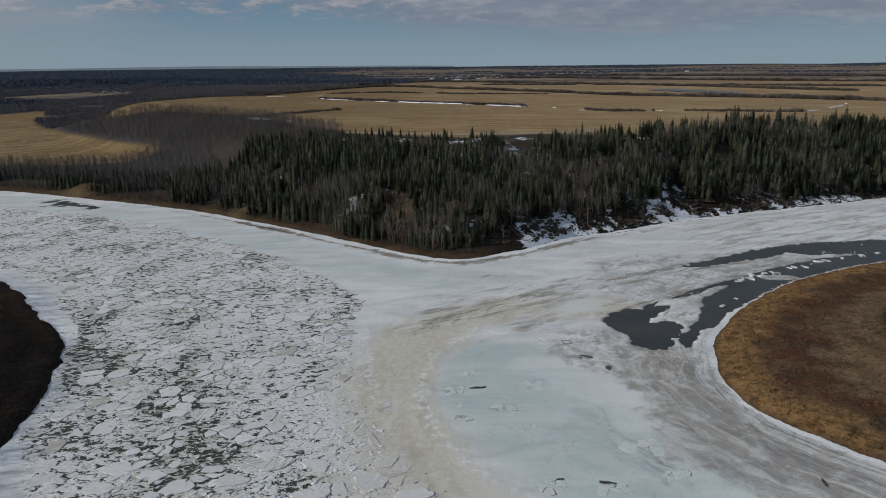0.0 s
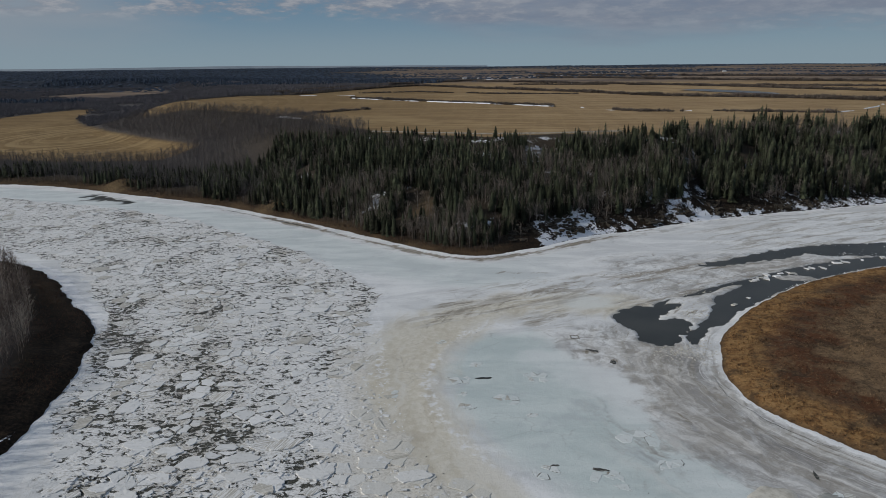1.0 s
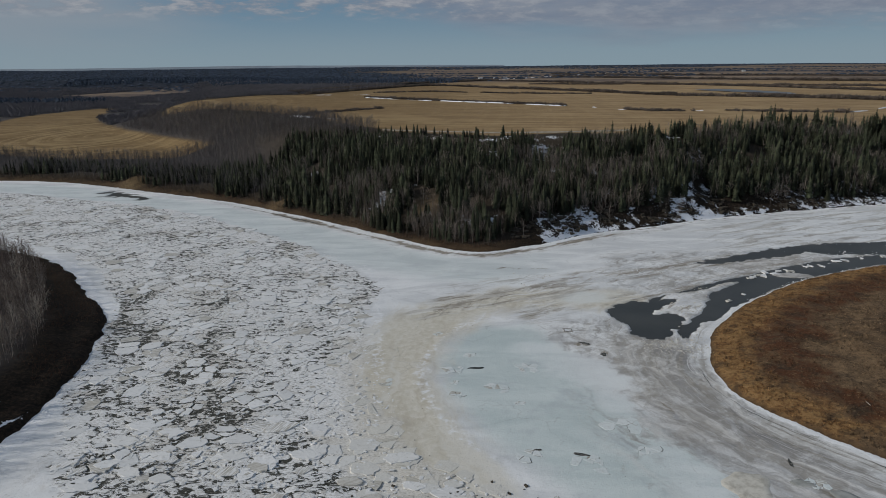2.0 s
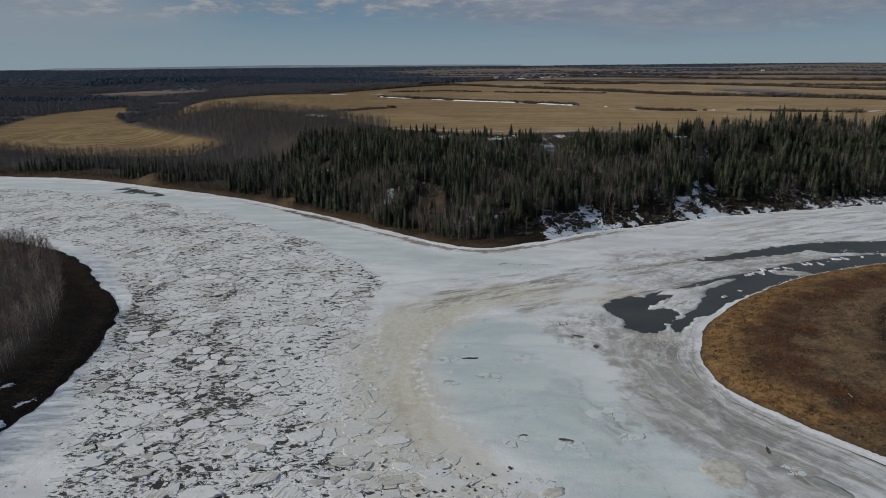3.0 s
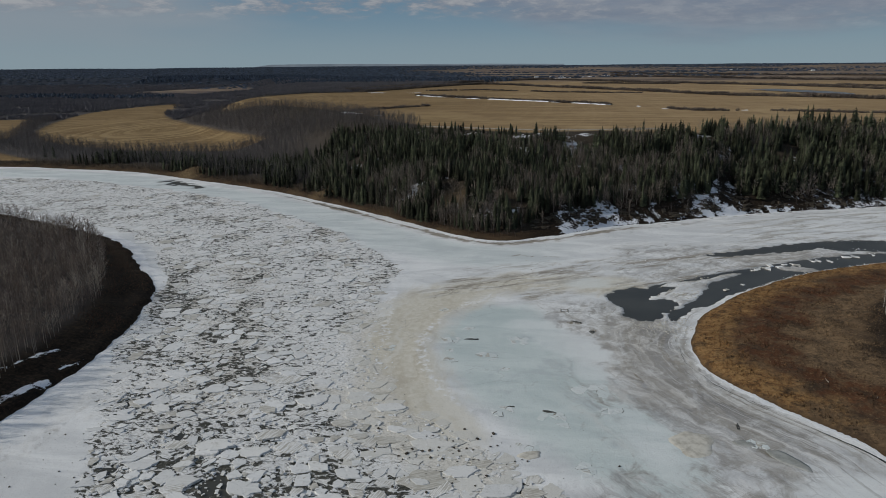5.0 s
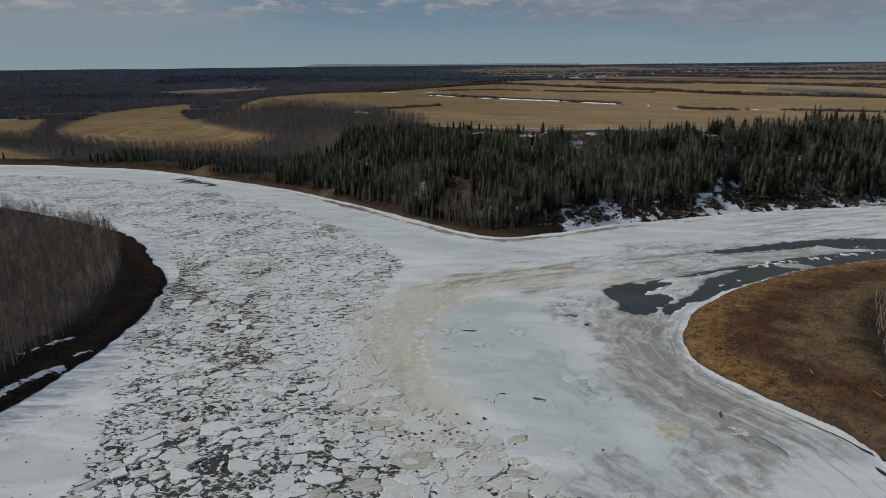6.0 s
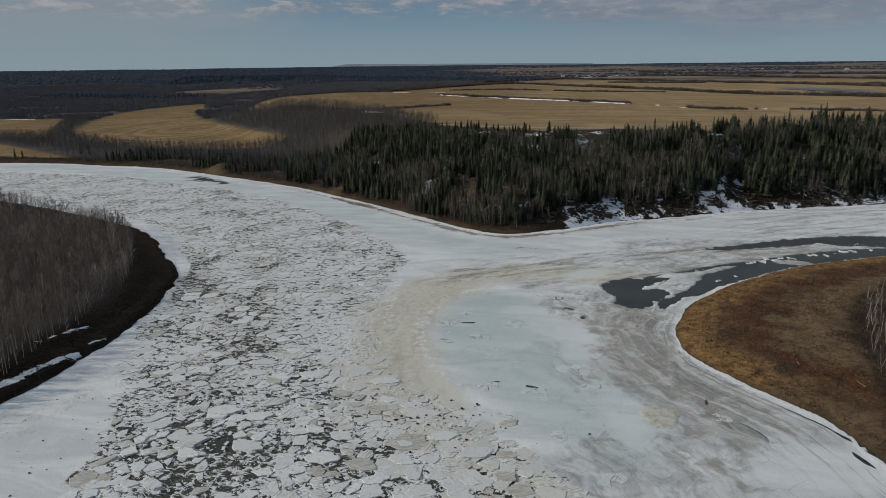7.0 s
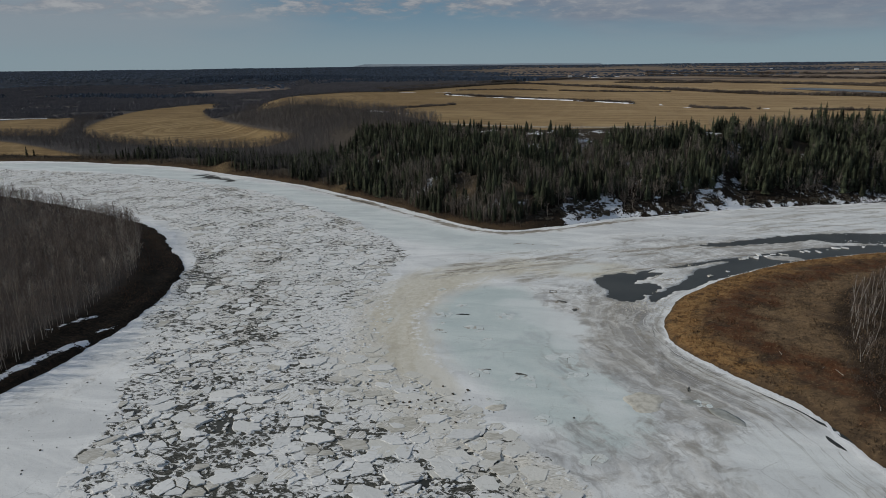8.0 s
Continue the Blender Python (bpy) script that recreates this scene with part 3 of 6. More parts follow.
def plain_material(name, a, b, scale=1.5, rough=0.9, contrast=(0.35, 0.65), bump=0.3, varied=0.0):
    m, n = material(name)
    co = n.put("ShaderNodeTexCoord").outputs["Object"]
    v = n.noise(co, scale, 5, 0.65)
    col = n.mix(n.ramp(v, *contrast), a, b)
    if varied:
        rnd = n.math("FRACT", n.math("ADD", n.put("ShaderNodeObjectInfo").outputs["Random"], n.attr("tone")))
        hsv = n.put("ShaderNodeHueSaturation", None, Hue=n.ramp(rnd, 0, 1, 0.487, 0.506), Value=n.ramp(rnd, 0, 1, 1 - varied, 1 + varied), Color=col)
        col = hsv.outputs[0]
    finish(n, col, rough, v, bump, 0.1, 0.15)
    return m


GROUND, ICE, WATER = ground_material(), ice_material(), water_material()
FLOE = floe_material("ice_floe", (0.67, 0.675, 0.67), (0.84, 0.84, 0.835))
PLATE = floe_material("plate_ice", (0.61, 0.66, 0.655), (0.73, 0.755, 0.75))
NEEDLES = plain_material("spruce_needles", (0.022, 0.026, 0.017), (0.066, 0.073, 0.043), 0.35, varied=0.65)
BARK = plain_material("conifer_bark", (0.07, 0.055, 0.042), (0.13, 0.105, 0.085), 3.0, varied=0.2)
PALE_BARK = plain_material("poplar_bark", (0.14, 0.118, 0.10), (0.27, 0.235, 0.205), 2.0, varied=0.35)
TWIGS = plain_material("bare_twigs", (0.155, 0.123, 0.102), (0.28, 0.225, 0.187), 1.0, varied=0.35)
# far conifers: the blue of distance haze is put into their base colour
HAZED_TREES = plain_material("hazed_conifers", (0.028, 0.040, 0.063), (0.046, 0.061, 0.086), 0.05, varied=0.4)
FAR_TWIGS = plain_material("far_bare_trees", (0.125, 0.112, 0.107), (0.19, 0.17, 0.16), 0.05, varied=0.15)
# bare trees farther off, greyed and blued: haze put into the colour
HAZED_TWIGS = plain_material("hazed_bare_trees", (0.115, 0.11, 0.121), (0.15, 0.143, 0.154), 0.02, varied=0.08)
HEDGE_FAR = plain_material("field_hedge", (0.10, 0.084, 0.073), (0.16, 0.134, 0.116), 0.03, varied=0.15)
SILT_ICE = plain_material("silty_ice", (0.40, 0.375, 0.32), (0.62, 0.595, 0.53), 0.5, contrast=(0.3, 0.6))
POOL_ICE = plain_material("pool_ice", (0.27, 0.275, 0.255), (0.38, 0.385, 0.365), 0.4, rough=0.5)
HOLE_WATER = plain_material("hole_water", (0.025, 0.028, 0.026), (0.05, 0.052, 0.048), 0.8, rough=0.3)
MELT_SLUSH = plain_material("melt_slush", (0.05, 0.05, 0.046), (0.22, 0.215, 0.20), 1.6, rough=0.6, contrast=(0.45, 0.65))
FLOE_DIRTY = plain_material("dirty_ice", (0.20, 0.19, 0.17), (0.36, 0.35, 0.32), 2.0)
DEBRIS = plain_material("dark_debris", (0.035, 0.03, 0.024), (0.10, 0.085, 0.065), 2.0)
STRAW = straw_material()
RUST_TWIGS = plain_material("red_willow", (0.09, 0.045, 0.028), (0.15, 0.08, 0.05), 1.0, varied=0.3)
POPLAR_BARK = plain_material("grey_poplar_bark", (0.29, 0.25, 0.205), (0.50, 0.44, 0.37), 2.0, varied=0.25)
BIRCH_STEM = plain_material("weathered_birch_stem", (0.22, 0.195, 0.165), (0.40, 0.37, 0.325), 4.0, varied=0.3)
BIRCH_LIMBS = plain_material("birch_limbs", (0.15, 0.122, 0.10), (0.26, 0.215, 0.18), 2.0, varied=0.35)
WHITE_BARK = plain_material("birch_bark", (0.38, 0.36, 0.32), (0.62, 0.60, 0.55), 4.0, varied=0.15)
HEDGE_TWIGS = plain_material("hedge_twigs", (0.065, 0.05, 0.042), (0.11, 0.086, 0.07), 0.05, varied=0.3)
SNOW = plain_material("snow", (0.72, 0.74, 0.77), (0.84, 0.85, 0.86), 0.6, bump=0.5)

# ---- ground ----
gx = grid_axis((-6500, -2600, 260), (-2600, -1000, 50), (-1000, -680, 8), (-680, -300, 5), (-300, -150, 3.0), (-150, 170, 1.5), (170, 330, 3.0), (330, 1000, 10), (1000, 2600, 50), (2600, 6500, 260))
gy = grid_axis((-800, 30, 40), (30, 300, 1.5), (300, 480, 3.0), (480, 760, 5), (760, 1100, 9), (1100, 2200, 22), (2200, 5600, 60))
X, Y, quads = sheet(gx, gy)
D = lands(X, Y)
Z = ground_height(X, Y, D)
d1, d2, d3 = D
PL = plateau(X, Y)
top = np.interp(X, TOP_X, TOP_D)
FIELD_LOW = spline([(-214, 556), (-312, 655), (-400, 755), (-515, 915), (-605, 1120), (-640, 1090), (-640, 920), (-520, 655), (-385, 540), (-250, 518), (-214, 556)], 15)
FIELD_LOW_B = np.array([(-505, 595), (-580, 590), (-760, 660), (-720, 780), (-650, 815)], float)
FIELD_LOW_C = np.array([(-375, 462), (-440, 452), (-560, 446), (-950, 340), (-950, 640), (-640, 590), (-500, 530)], float)
FIELD_EDGE = spline([(-58, 470), (-100, 525), (-143, 590), (-264, 713), (-350, 765), (-368, 830), (-350, 905), (-325, 1005), (-262, 1040), (-240, 1180), (-160, 1400), (-60, 1700)], 15)
FIELD_HIGH = np.vstack([FIELD_EDGE, [(-50, 1800), (2600, 1800), (2600, 300), (60, 300), (-58, 400)]])


def field_share(x, y, d1):
    top = np.interp(x, TOP_X, TOP_D)
    high = smooth(depth_in(FIELD_HIGH, x, y), -4, 4) * smooth(d1 - top, 12, 22)
    low = np.maximum.reduce([smooth(depth_in(p, x, y), -2.5, 2.5) for p in (FIELD_LOW, FIELD_LOW_B, FIELD_LOW_C)])
    return high, low * (d1 > 12)


def grove(y):
    """Where the birches above the meadow begin."""
    return np.interp(y, [90, 109, 125, 144, 158, 181, 201, 230], [108, 107, 109, 114, 119, 129, 144, 172])


def gold_share(d, y):
    return np.interp(d, [0, 3, 10, 22], [0.8, 1.0, 0.6, 0.08]) * smooth(y, 85, 135)


near = (Y < 2300) & (np.abs(X) < 2700)
HI, LO = np.zeros(X.shape), np.zeros(X.shape)
HI[near], LO[near] = field_share(X[near], Y[near], d1[near])
field = np.maximum(HI, LO)
wood = np.clip((d1 > 6) * (1 - field), 0, 1) + (d2 > 9)
meadow = smooth(d3, -0.5, 1.5)
mosaic = smooth(Y, 1500, 1750) * smooth(PL, 0.3, 0.8)
GREY_FIELD = np.array([(-980, 1570), (-900, 1800), (-880, 2010), (-720, 1720), (-760, 1480)], float)
mosaic = mosaic * (0.06 + 0.94 * smooth(X + 0.25 * (Y - 1800), -400, 200))
mosaic = np.maximum(mosaic, (depth_in(GREY_FIELD, X, Y) > 0) * 1.0)
grit = np.maximum(np.exp(-(((X + 214) / 9) ** 4 + ((Y - 414) / 7) ** 4)), np.exp(-(((X + 98) / 9) ** 4 + ((Y - 351) / 7) ** 4)))
grit = np.maximum(grit, 0.8 * np.exp(-(((X + 18) / 14) ** 2 + ((Y - 312) / 8) ** 2)))
grit = np.maximum(grit, 0.22 * smooth(value_noise(X, Y, 12, 37, 2), 0.5, 0.7) * (1 - smooth(d1, 5, 12)) * (d1 > 0) * (X < 30))
snowy = smooth(X, 16, 34) * (1 - smooth(X, 235, 290))
patch = value_noise(X, Y, 14, 31, 3)
snow = snowy * np.interp(d1, [-1, 0.5, 2, 5, 12, 20, 28, 38], [0, 0.7, 0.44, 0.37, 0.41, 0.37, 0.28, 0])
snow = snow + snowy * (0.55 * (smooth(value_noise(X, Y, 14, 33, 3), 0.4, 0.6) - 0.50) + 1.0 * (value_noise(X, Y, 4.5, 35, 2) - 0.52)) * (d1 > -1.5) * (d1 < 38) * (1 - 0.75 * smooth(X, 140, 175))
snow = np.maximum(snow, (d1 > 15) * (d1 < top * 1.1) * PL * (0.16 + 0.42 * smooth(patch, 0.58, 0.74)) * smooth(X, -90, -60))
gully = np.exp(-((X - 128 - 0.3 * (Y - 330)) / 11) ** 2) * smooth(d1, 3, 15) * (1 - smooth(d1, 40, 60))
snow = np.maximum(snow - 0.14 * gully, gully * 0.34)
for strip, wide_by in BANK_SNOW:
    scraps = line_gap(spline(strip), X, Y)
    snow = np.maximum(snow, (0.6 + 0.45 * value_noise(X, Y, 4, 7, 2)) * (1 - smooth(scraps, wide_by * 0.6, wide_by * 0.6 + 1.1)) * (d2 > 0.5))
for cx, cy, cr in CLEARINGS:
    snow = np.maximum(snow, (0.5 if cy < 402 else 0.4) * (1 - smooth(np.hypot(X - cx, (Y - cy) * 0.8), cr * 0.5, cr * 1.3)))
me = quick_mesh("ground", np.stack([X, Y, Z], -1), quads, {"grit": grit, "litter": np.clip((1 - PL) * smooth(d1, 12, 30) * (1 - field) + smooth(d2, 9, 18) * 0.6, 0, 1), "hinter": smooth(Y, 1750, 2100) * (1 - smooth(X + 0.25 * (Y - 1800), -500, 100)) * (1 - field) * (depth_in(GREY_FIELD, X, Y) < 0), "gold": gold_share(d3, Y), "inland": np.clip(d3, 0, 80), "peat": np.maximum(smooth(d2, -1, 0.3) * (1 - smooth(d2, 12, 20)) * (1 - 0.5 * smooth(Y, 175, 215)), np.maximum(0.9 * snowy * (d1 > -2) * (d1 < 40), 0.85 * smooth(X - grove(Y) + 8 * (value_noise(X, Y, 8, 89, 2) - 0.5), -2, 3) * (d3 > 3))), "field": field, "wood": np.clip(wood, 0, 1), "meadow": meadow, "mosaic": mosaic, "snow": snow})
me.materials.append(GROUND)
ground = tagged(new("ground", me), "brown spring land with stubble fields, wooded bluff and snow patches", "ground", kind="structure")

# ---- frozen river ----
FLOE_EDGE = spline([(64, 40), (46, 62), (31, 76), (19, 88), (9, 97), (-7, 112), (-19, 142), (-27, 190), (-28, 214), (-43, 242), (-84, 284), (-138, 330), (-214, 370), (-310, 398), (-450, 404)])
FLOE_WEST = spline([(-450, 355), (-345, 329), (-230, 292), (-182, 268), (-138, 233), (-113, 196), (-107, 182), (-101, 168), (-96, 152), (-92, 136), (-78, 108), (-62, 76), (-50, 47), (-45, 20)])
FLOE_AREA = np.vstack([FLOE_EDGE, FLOE_WEST])
SILT_LINE = spline([(58, 203), (24, 203), (4, 194), (-9, 174), (-15, 152), (-12, 133), (-5, 115), (6, 97)])
BLUE_AREA = spline([(0, 164), (11, 179), (28, 175), (35, 152), (41, 135), (51, 118), (60, 98), (60, 78), (46, 72), (36, 84), (22, 100), (8, 116), (-2, 139), (0, 164)])
DIRT_LINE = spline([(45, 170), (52, 150), (50, 130), (56, 112), (66, 96), (70, 70)])
POOL = np.array([(50, 192), (55.6, 200.3), (59.7, 202.6), (65, 199.5), (71.4, 203.8), (74.3, 204), (70.5, 199), (65.8, 193.7), (63.3, 189.5), (67.2, 191), (70.5, 189.2), (71.7, 184.5),
                 (68.8, 180.6), (66.2, 175.8), (62.4, 168.8), (56.8, 170), (54.5, 175.5), (53.4, 183), (50.3, 187)], float)
CHANNEL = np.array([(68.6, 171.3), (71, 174.9), (77.2, 183.5), (82.5, 186.2), (92.5, 198.3), (103.8, 208.4), (117.5, 218.2), (128.2, 226), (144.3, 236.4), (162.4, 246), (240, 271), (330, 300), (440, 325),
                    (440, 350), (300, 312), (210, 276), (168.5, 259), (154.6, 255.7), (139, 249.2), (123, 240.4), (107, 229), (95.8, 217.3), (88.4, 210), (85.5, 203.5), (81.5, 194.2), (73.9, 184.2), (67.9, 176)], float)
UPPER = np.array([(95, 247.2), (100.8, 252.9), (110.5, 255.7), (121.8, 263), (144.2, 274.7), (157, 278), (172, 280), (200, 284), (260, 300), (250, 285), (200, 268), (169.7, 261.6), (154.6, 261), (144.9, 264.4),
                  (131.6, 258.6), (113.6, 250.8), (99, 245)], float)
THIN_LEAD = spline([(64.9, 199.5), (72.3, 208), (83.3, 214), (95.4, 222.5), (107.5, 229.5)])

ix = grid_axis((-760, -440, 16), (-440, -112, 2.5), (-112, 205, 1.0), (205, 440, 2.5), (440, 900, 20))
iy = grid_axis((-200, 40, 6), (40, 292, 1.0), (292, 440, 2.0), (440, 480, 8))
X, Y, quads = sheet(ix, iy)
d1, d2, d3 = lands(X, Y)
shore = np.maximum.reduce([d1, d2, d3])
n8, n3, n20 = value_noise(X, Y, 8, 41, 4) - 0.5, value_noise(X, Y, 3, 43, 3) - 0.5, value_noise(X, Y, 22, 47, 3) - 0.5
fl = depth_in(FLOE_AREA, X, Y)
slush = smooth(fl + n8 * 10, -3, 3)
across, along = line_gap(SHORE_RIGHT, X, Y), Y + 0.45 * X
silt = 1 - smooth(line_gap(SILT_LINE, X, Y) + n20 * 8, 0, 21)
blue = smooth(depth_in(BLUE_AREA, X, Y) + n8 * 8, -3, 6)
lane = smooth(-d1, 8, 14) * (1 - smooth(-d1 + n20 * 14, 34, 48)) * (1 - smooth(X, 0, 60))
blue = np.maximum(blue, lane * 0.55 * (1 - slush))
dirt = 0.6 * (1 - smooth(line_gap(DIRT_LINE, X, Y), 6, 28)) + 0.35 * smooth(X, 25, 45) * smooth(-d3, 0, 3) * (1 - smooth(-d3, 14, 26))
dirt = np.maximum(dirt, (0.5 + 0.3 * smooth(X, 80, 130)) * smooth(X, 40, 70) * smooth(Y, 190, 215) * (1 - smooth(Y, 250, 280)))
dirt = dirt + 0.35 * (1 - smooth(np.abs(-d1 - 7), 1.5, 4)) * smooth(X, -140, -90) * (1 - smooth(X, 200, 250))
belt = (1 - smooth(line_gap(FLOE_EDGE, X, Y) + n8 * 8, 9, 21)) * (1 - smooth(Y, 108, 128))
dirt = np.maximum(dirt, 0.42 * (1 - smooth(np.hypot((X - 46) / 20, (Y - 74) / 18) + n8, 0.5, 1.1)) * (1 - slush))
silt = np.maximum(silt, 0.6 * belt * slush)
dirt = dirt * (1 - 0.4 * (1 - smooth(np.hypot((X - 88) / 15, (Y - 84) / 17) + n8, 0.6, 1.1)))
# greyer band on the ice 8 to 22 m off the left bank
dirt = dirt + 0.3 * smooth(-d2, 8, 12) * (1 - smooth(-d2, 16, 22)) * (Y < 200)


def spot(x0, y0, rx, ry, turn=0.0, soft=0.5):
    c, s = math.cos(turn), math.sin(turn)
    u, v = (X - x0) * c + (Y - y0) * s, (Y - y0) * c - (X - x0) * s
    return 1 - smooth(np.hypot(u / rx, v / ry) + n3 * 0.8, 1 - soft, 1 + soft)


def streak(points, width, soft):
    return 1 - smooth(line_gap(spline(points), X, Y) + n8 * 3, width, width + soft)


braid = np.maximum.reduce([streak([(0, 200), (12, 208), (28, 213), (44, 224), (71, 234), (95, 247), (121, 262)], 2.5, 7), streak([(58, 204), (72, 211), (86, 217), (100, 228), (125, 245)], 2, 5),
                          0.8 * streak([(-8, 190), (8, 198), (24, 205), (46, 214)], 3, 7), 0.7 * smooth(X, 95, 130) * smooth(-d1, 8, 14) * smooth(Y, 255, 268), 0.6 * spot(30, 226, 34, 4, 0.3), 1.1 * spot(29, 191, 9, 9)])
# soft spots of whiter ice and of white-blue glare painted on the sheet
pale = np.maximum.reduce([spot(35, 148, 7, 14, 0.6, 0.4), spot(26, 160, 6, 8, 0.6, 0.45), spot(40, 132, 4, 9, 0.2, 0.5), spot(50, 100, 5, 14, 0.35, 0.5), 0.7 * spot(86, 76, 12, 14, 0.3, 0.5), 0.8 * spot(46, 205, 9, 6, 0.5, 0.5)])
dirt = dirt * (1 - 0.85 * pale)
mud = np.maximum.reduce([0.3 * spot(29, 191, 9, 9), 0.6 * streak([(-4, 192), (14, 204), (40, 219), (75, 236), (112, 248)], 1.0, 4), 0.5 * streak([(14, 196), (36, 210), (60, 224), (84, 233)], 0.8, 3.5),
                         0.55 * streak([(30, 229), (58, 235), (90, 243), (120, 250)], 0.6, 2.5), 0.45 * streak([(-8, 184), (4, 194), (20, 203)], 1, 4), 0.55 * spot(8, 196, 12, 4, 0.2), 0.45 * spot(58, 232, 26, 4, 0.15), 0.6 * spot(26, 238, 11, 1.4), 0.7 * spot(38.5, 165, 2.4, 1.6),
                         0.7 * spot(43, 159, 1.6, 2.0), 0.65 * spot(70, 107, 0.8, 2.0), 0.45 * spot(30, 226, 12, 5), 0.7 * spot(76, 95, 5.5, 1.6, -0.75), 0.55 * spot(50, 110, 5, 2),
                         0.6 * spot(76, 197, 8, 5, 0.6), 0.6 * spot(52, 180, 6, 8), 0.95 * spot(31.5, 107.5, 1.6, 0.9), 0.8 * spot(20, 239, 3, 1.0), 0.5 * spot(45, 128, 4, 3), 0.85 * spot(-31, 219, 4.5, 1.6, 0.2), 0.7 * spot(-25, 212, 4, 0.9, 0.9), 0.6 * spot(-36, 229, 1.2, 5, 0.3), 0.5 * spot(51, 128, 3, 5), 0.45 * spot(44, 84, 7, 2, -0.4), 0.5 * spot(150, 280, 26, 4, 0.2), 0.5 * spot(190, 293, 22, 4, 0.2), 0.45 * spot(128, 244, 15, 3, 0.45), 0.45 * spot(90, 226, 14, 4, 0.3)])
mud = np.maximum(mud, 0.75 * (1 - smooth(np.abs(-d1 - 1.6) + n8 * 3, 0.4, 2.2)) * smooth(X, 50, 90))
mud = np.maximum(mud, 0.85 * (1 - smooth(np.abs(-d1 - 5.5) + n8 * 5, 1.0, 3.6)) * smooth(X, -180, -90) * (1 - smooth(X, 60, 110)))
mud = np.maximum(mud, 0.5 * slush * (1 - smooth(line_gap(spline([(-112, 205), (-101, 186), (-92, 164), (-84, 145), (-80, 130)]), X, Y) + n8 * 8, 3, 10)))
mud = np.maximum(mud, 0.5 * (1 - smooth(np.abs(-d1 - 14) + n8 * 4, 1.5, 4)) * smooth(X, 95, 130))
shear = line_gap(FLOE_EDGE, X, Y)
snow = 0.42 * (1 - smooth(np.abs(shear - 3.5) + n8 * 4, 1.5, 5)) * (fl < 2) * smooth(Y, 125, 150) * (1 - smooth(Y, 235, 260))
snow = snow + 0.42 * (1 - smooth(line_gap(spline([(20, 98), (5, 115), (-5, 139), (-3, 163), (9, 183), (30, 181)]), X, Y) + n8 * 6, 0.8, 4))
snow = snow + (1 - smooth(-d1 + n8 * 3, 0.9, 2.4)) + (1 - smooth(-d2 + n8 * 5, 3.5, 6.5)) * np.interp(Y, [90, 130, 175, 200], [0.3, 0.2, 0.25, 0.95]) + (1 - 0.42 * smooth(Y, 115, 150)) * (1 - smooth(-d3 + n3 * 2.5 + 0.9 * smooth(Y, 120, 160), 0.9, 2.4)) + 0.36 * (1 - smooth(-d2, 14, 26)) * (1 - smooth(Y, 110, 150))
wet = np.maximum(smooth(depth_in(POOL, X, Y) + n8 * 3 + n3 * 4.5, -0.6, 0.6), smooth(depth_in(CHANNEL, X, Y) + n8 * 2 + n3 * 2.5, -0.6, 0.6))
wet = np.maximum(wet, smooth(depth_in(UPPER, X, Y) + n8 * 3 + n3 * 4, -0.6, 0.6))
wet = np.maximum(wet, 1 - smooth(line_gap(THIN_LEAD, X, Y) + n8 * 4, 0.2, 1.2))
wet = wet * (d3 + n3 * 1.2 < -1.3)
skim = np.exp(-((X - 126) / 8) ** 2 - ((Y - 231.5) / 4) ** 2) + n8 * 1.2
wet = wet * (1 - smooth(skim, 0.5, 0.7))
hole = np.zeros(X.shape)
channel = 1 - smooth(np.abs(-d3 - 3.2) + n3 * 1.2, 0.3, 1.2)
hole = np.maximum(hole, channel * (Y < 62))
dark = spline([(-226, 396), (-206, 386), (-188, 377)])
hole = np.maximum(hole, (1 - smooth(line_gap(dark, X, Y) + n8 * 20 + n3 * 8, 2.4, 4.2)) * 0.9)
wet = np.maximum(wet, hole)
gaps = slush * smooth(value_noise(X * 0.7, Y, 5, 53, 3), 0.56, 0.68) * (0.0 + 0.5 * (1 - smooth(Y, 85, 130)))
z = 0.03 + 0.08 * n3 * (0.4 + slush) + 0.10 * n8 + 0.35 * np.clip(snow, 0, 1) * (0.5 + n3) - 0.75 * wet - 0.5 * gaps
z = np.where(shore > 0, np.minimum(z, 0.1) - 0.2 * np.clip(shore, 0, 3), z)
keep = shore[quads].min(axis=1) < 2.5
quads = quads[keep]
used = np.unique(quads)
remap = np.zeros(len(X), int)
remap[used] = np.arange(len(used))
thin = np.clip(smooth(wet, 0.05, 0.4), 0, 1)
churned = np.maximum.reduce([0.75 * spot(-63, 152, 11, 22, 0.2, 0.6), 0.75 * spot(-54, 118, 12, 20, 0.3, 0.6), 0.8 * spot(-84, 205, 9, 26, 0.5, 0.6), 0.9 * spot(-103, 180, 7, 14, 0.4, 0.6)])
me = quick_mesh("frozen_river", np.stack([X, Y, z], -1)[used], remap[quads], {k: v[used] for k, v in dict(
    open=np.maximum(1 - smooth(Y, 82, 128), churned), slush=slush, silt=silt, mud=mud, braid=braid, pale=pale, churn=churned, scour=smooth(-d3, 1.5, 3.5) * (1 - smooth(-d3 + n20 * 8, 10, 24)) * (1 - smooth(Y, 172, 190)), across=across, along=along, blue=blue, dirt=dirt, snow=np.clip(snow, 0, 1), thin=thin).items()})
me.materials.append(ICE)
river = tagged(new("frozen_river", me), "frozen river with white, silt-stained and blue-grey ice", "river ice", kind="structure")
me = quick_mesh("water", np.array([(-900, -400, -0.22), (1200, -400, -0.22), (1200, 600, -0.22), (-900, 600, -0.22)], float), np.array([[0, 1, 2, 3]]))
me.materials.append(WATER)
tagged(new("water", me), "dark grey open water between the ice", "water", kind="structure")

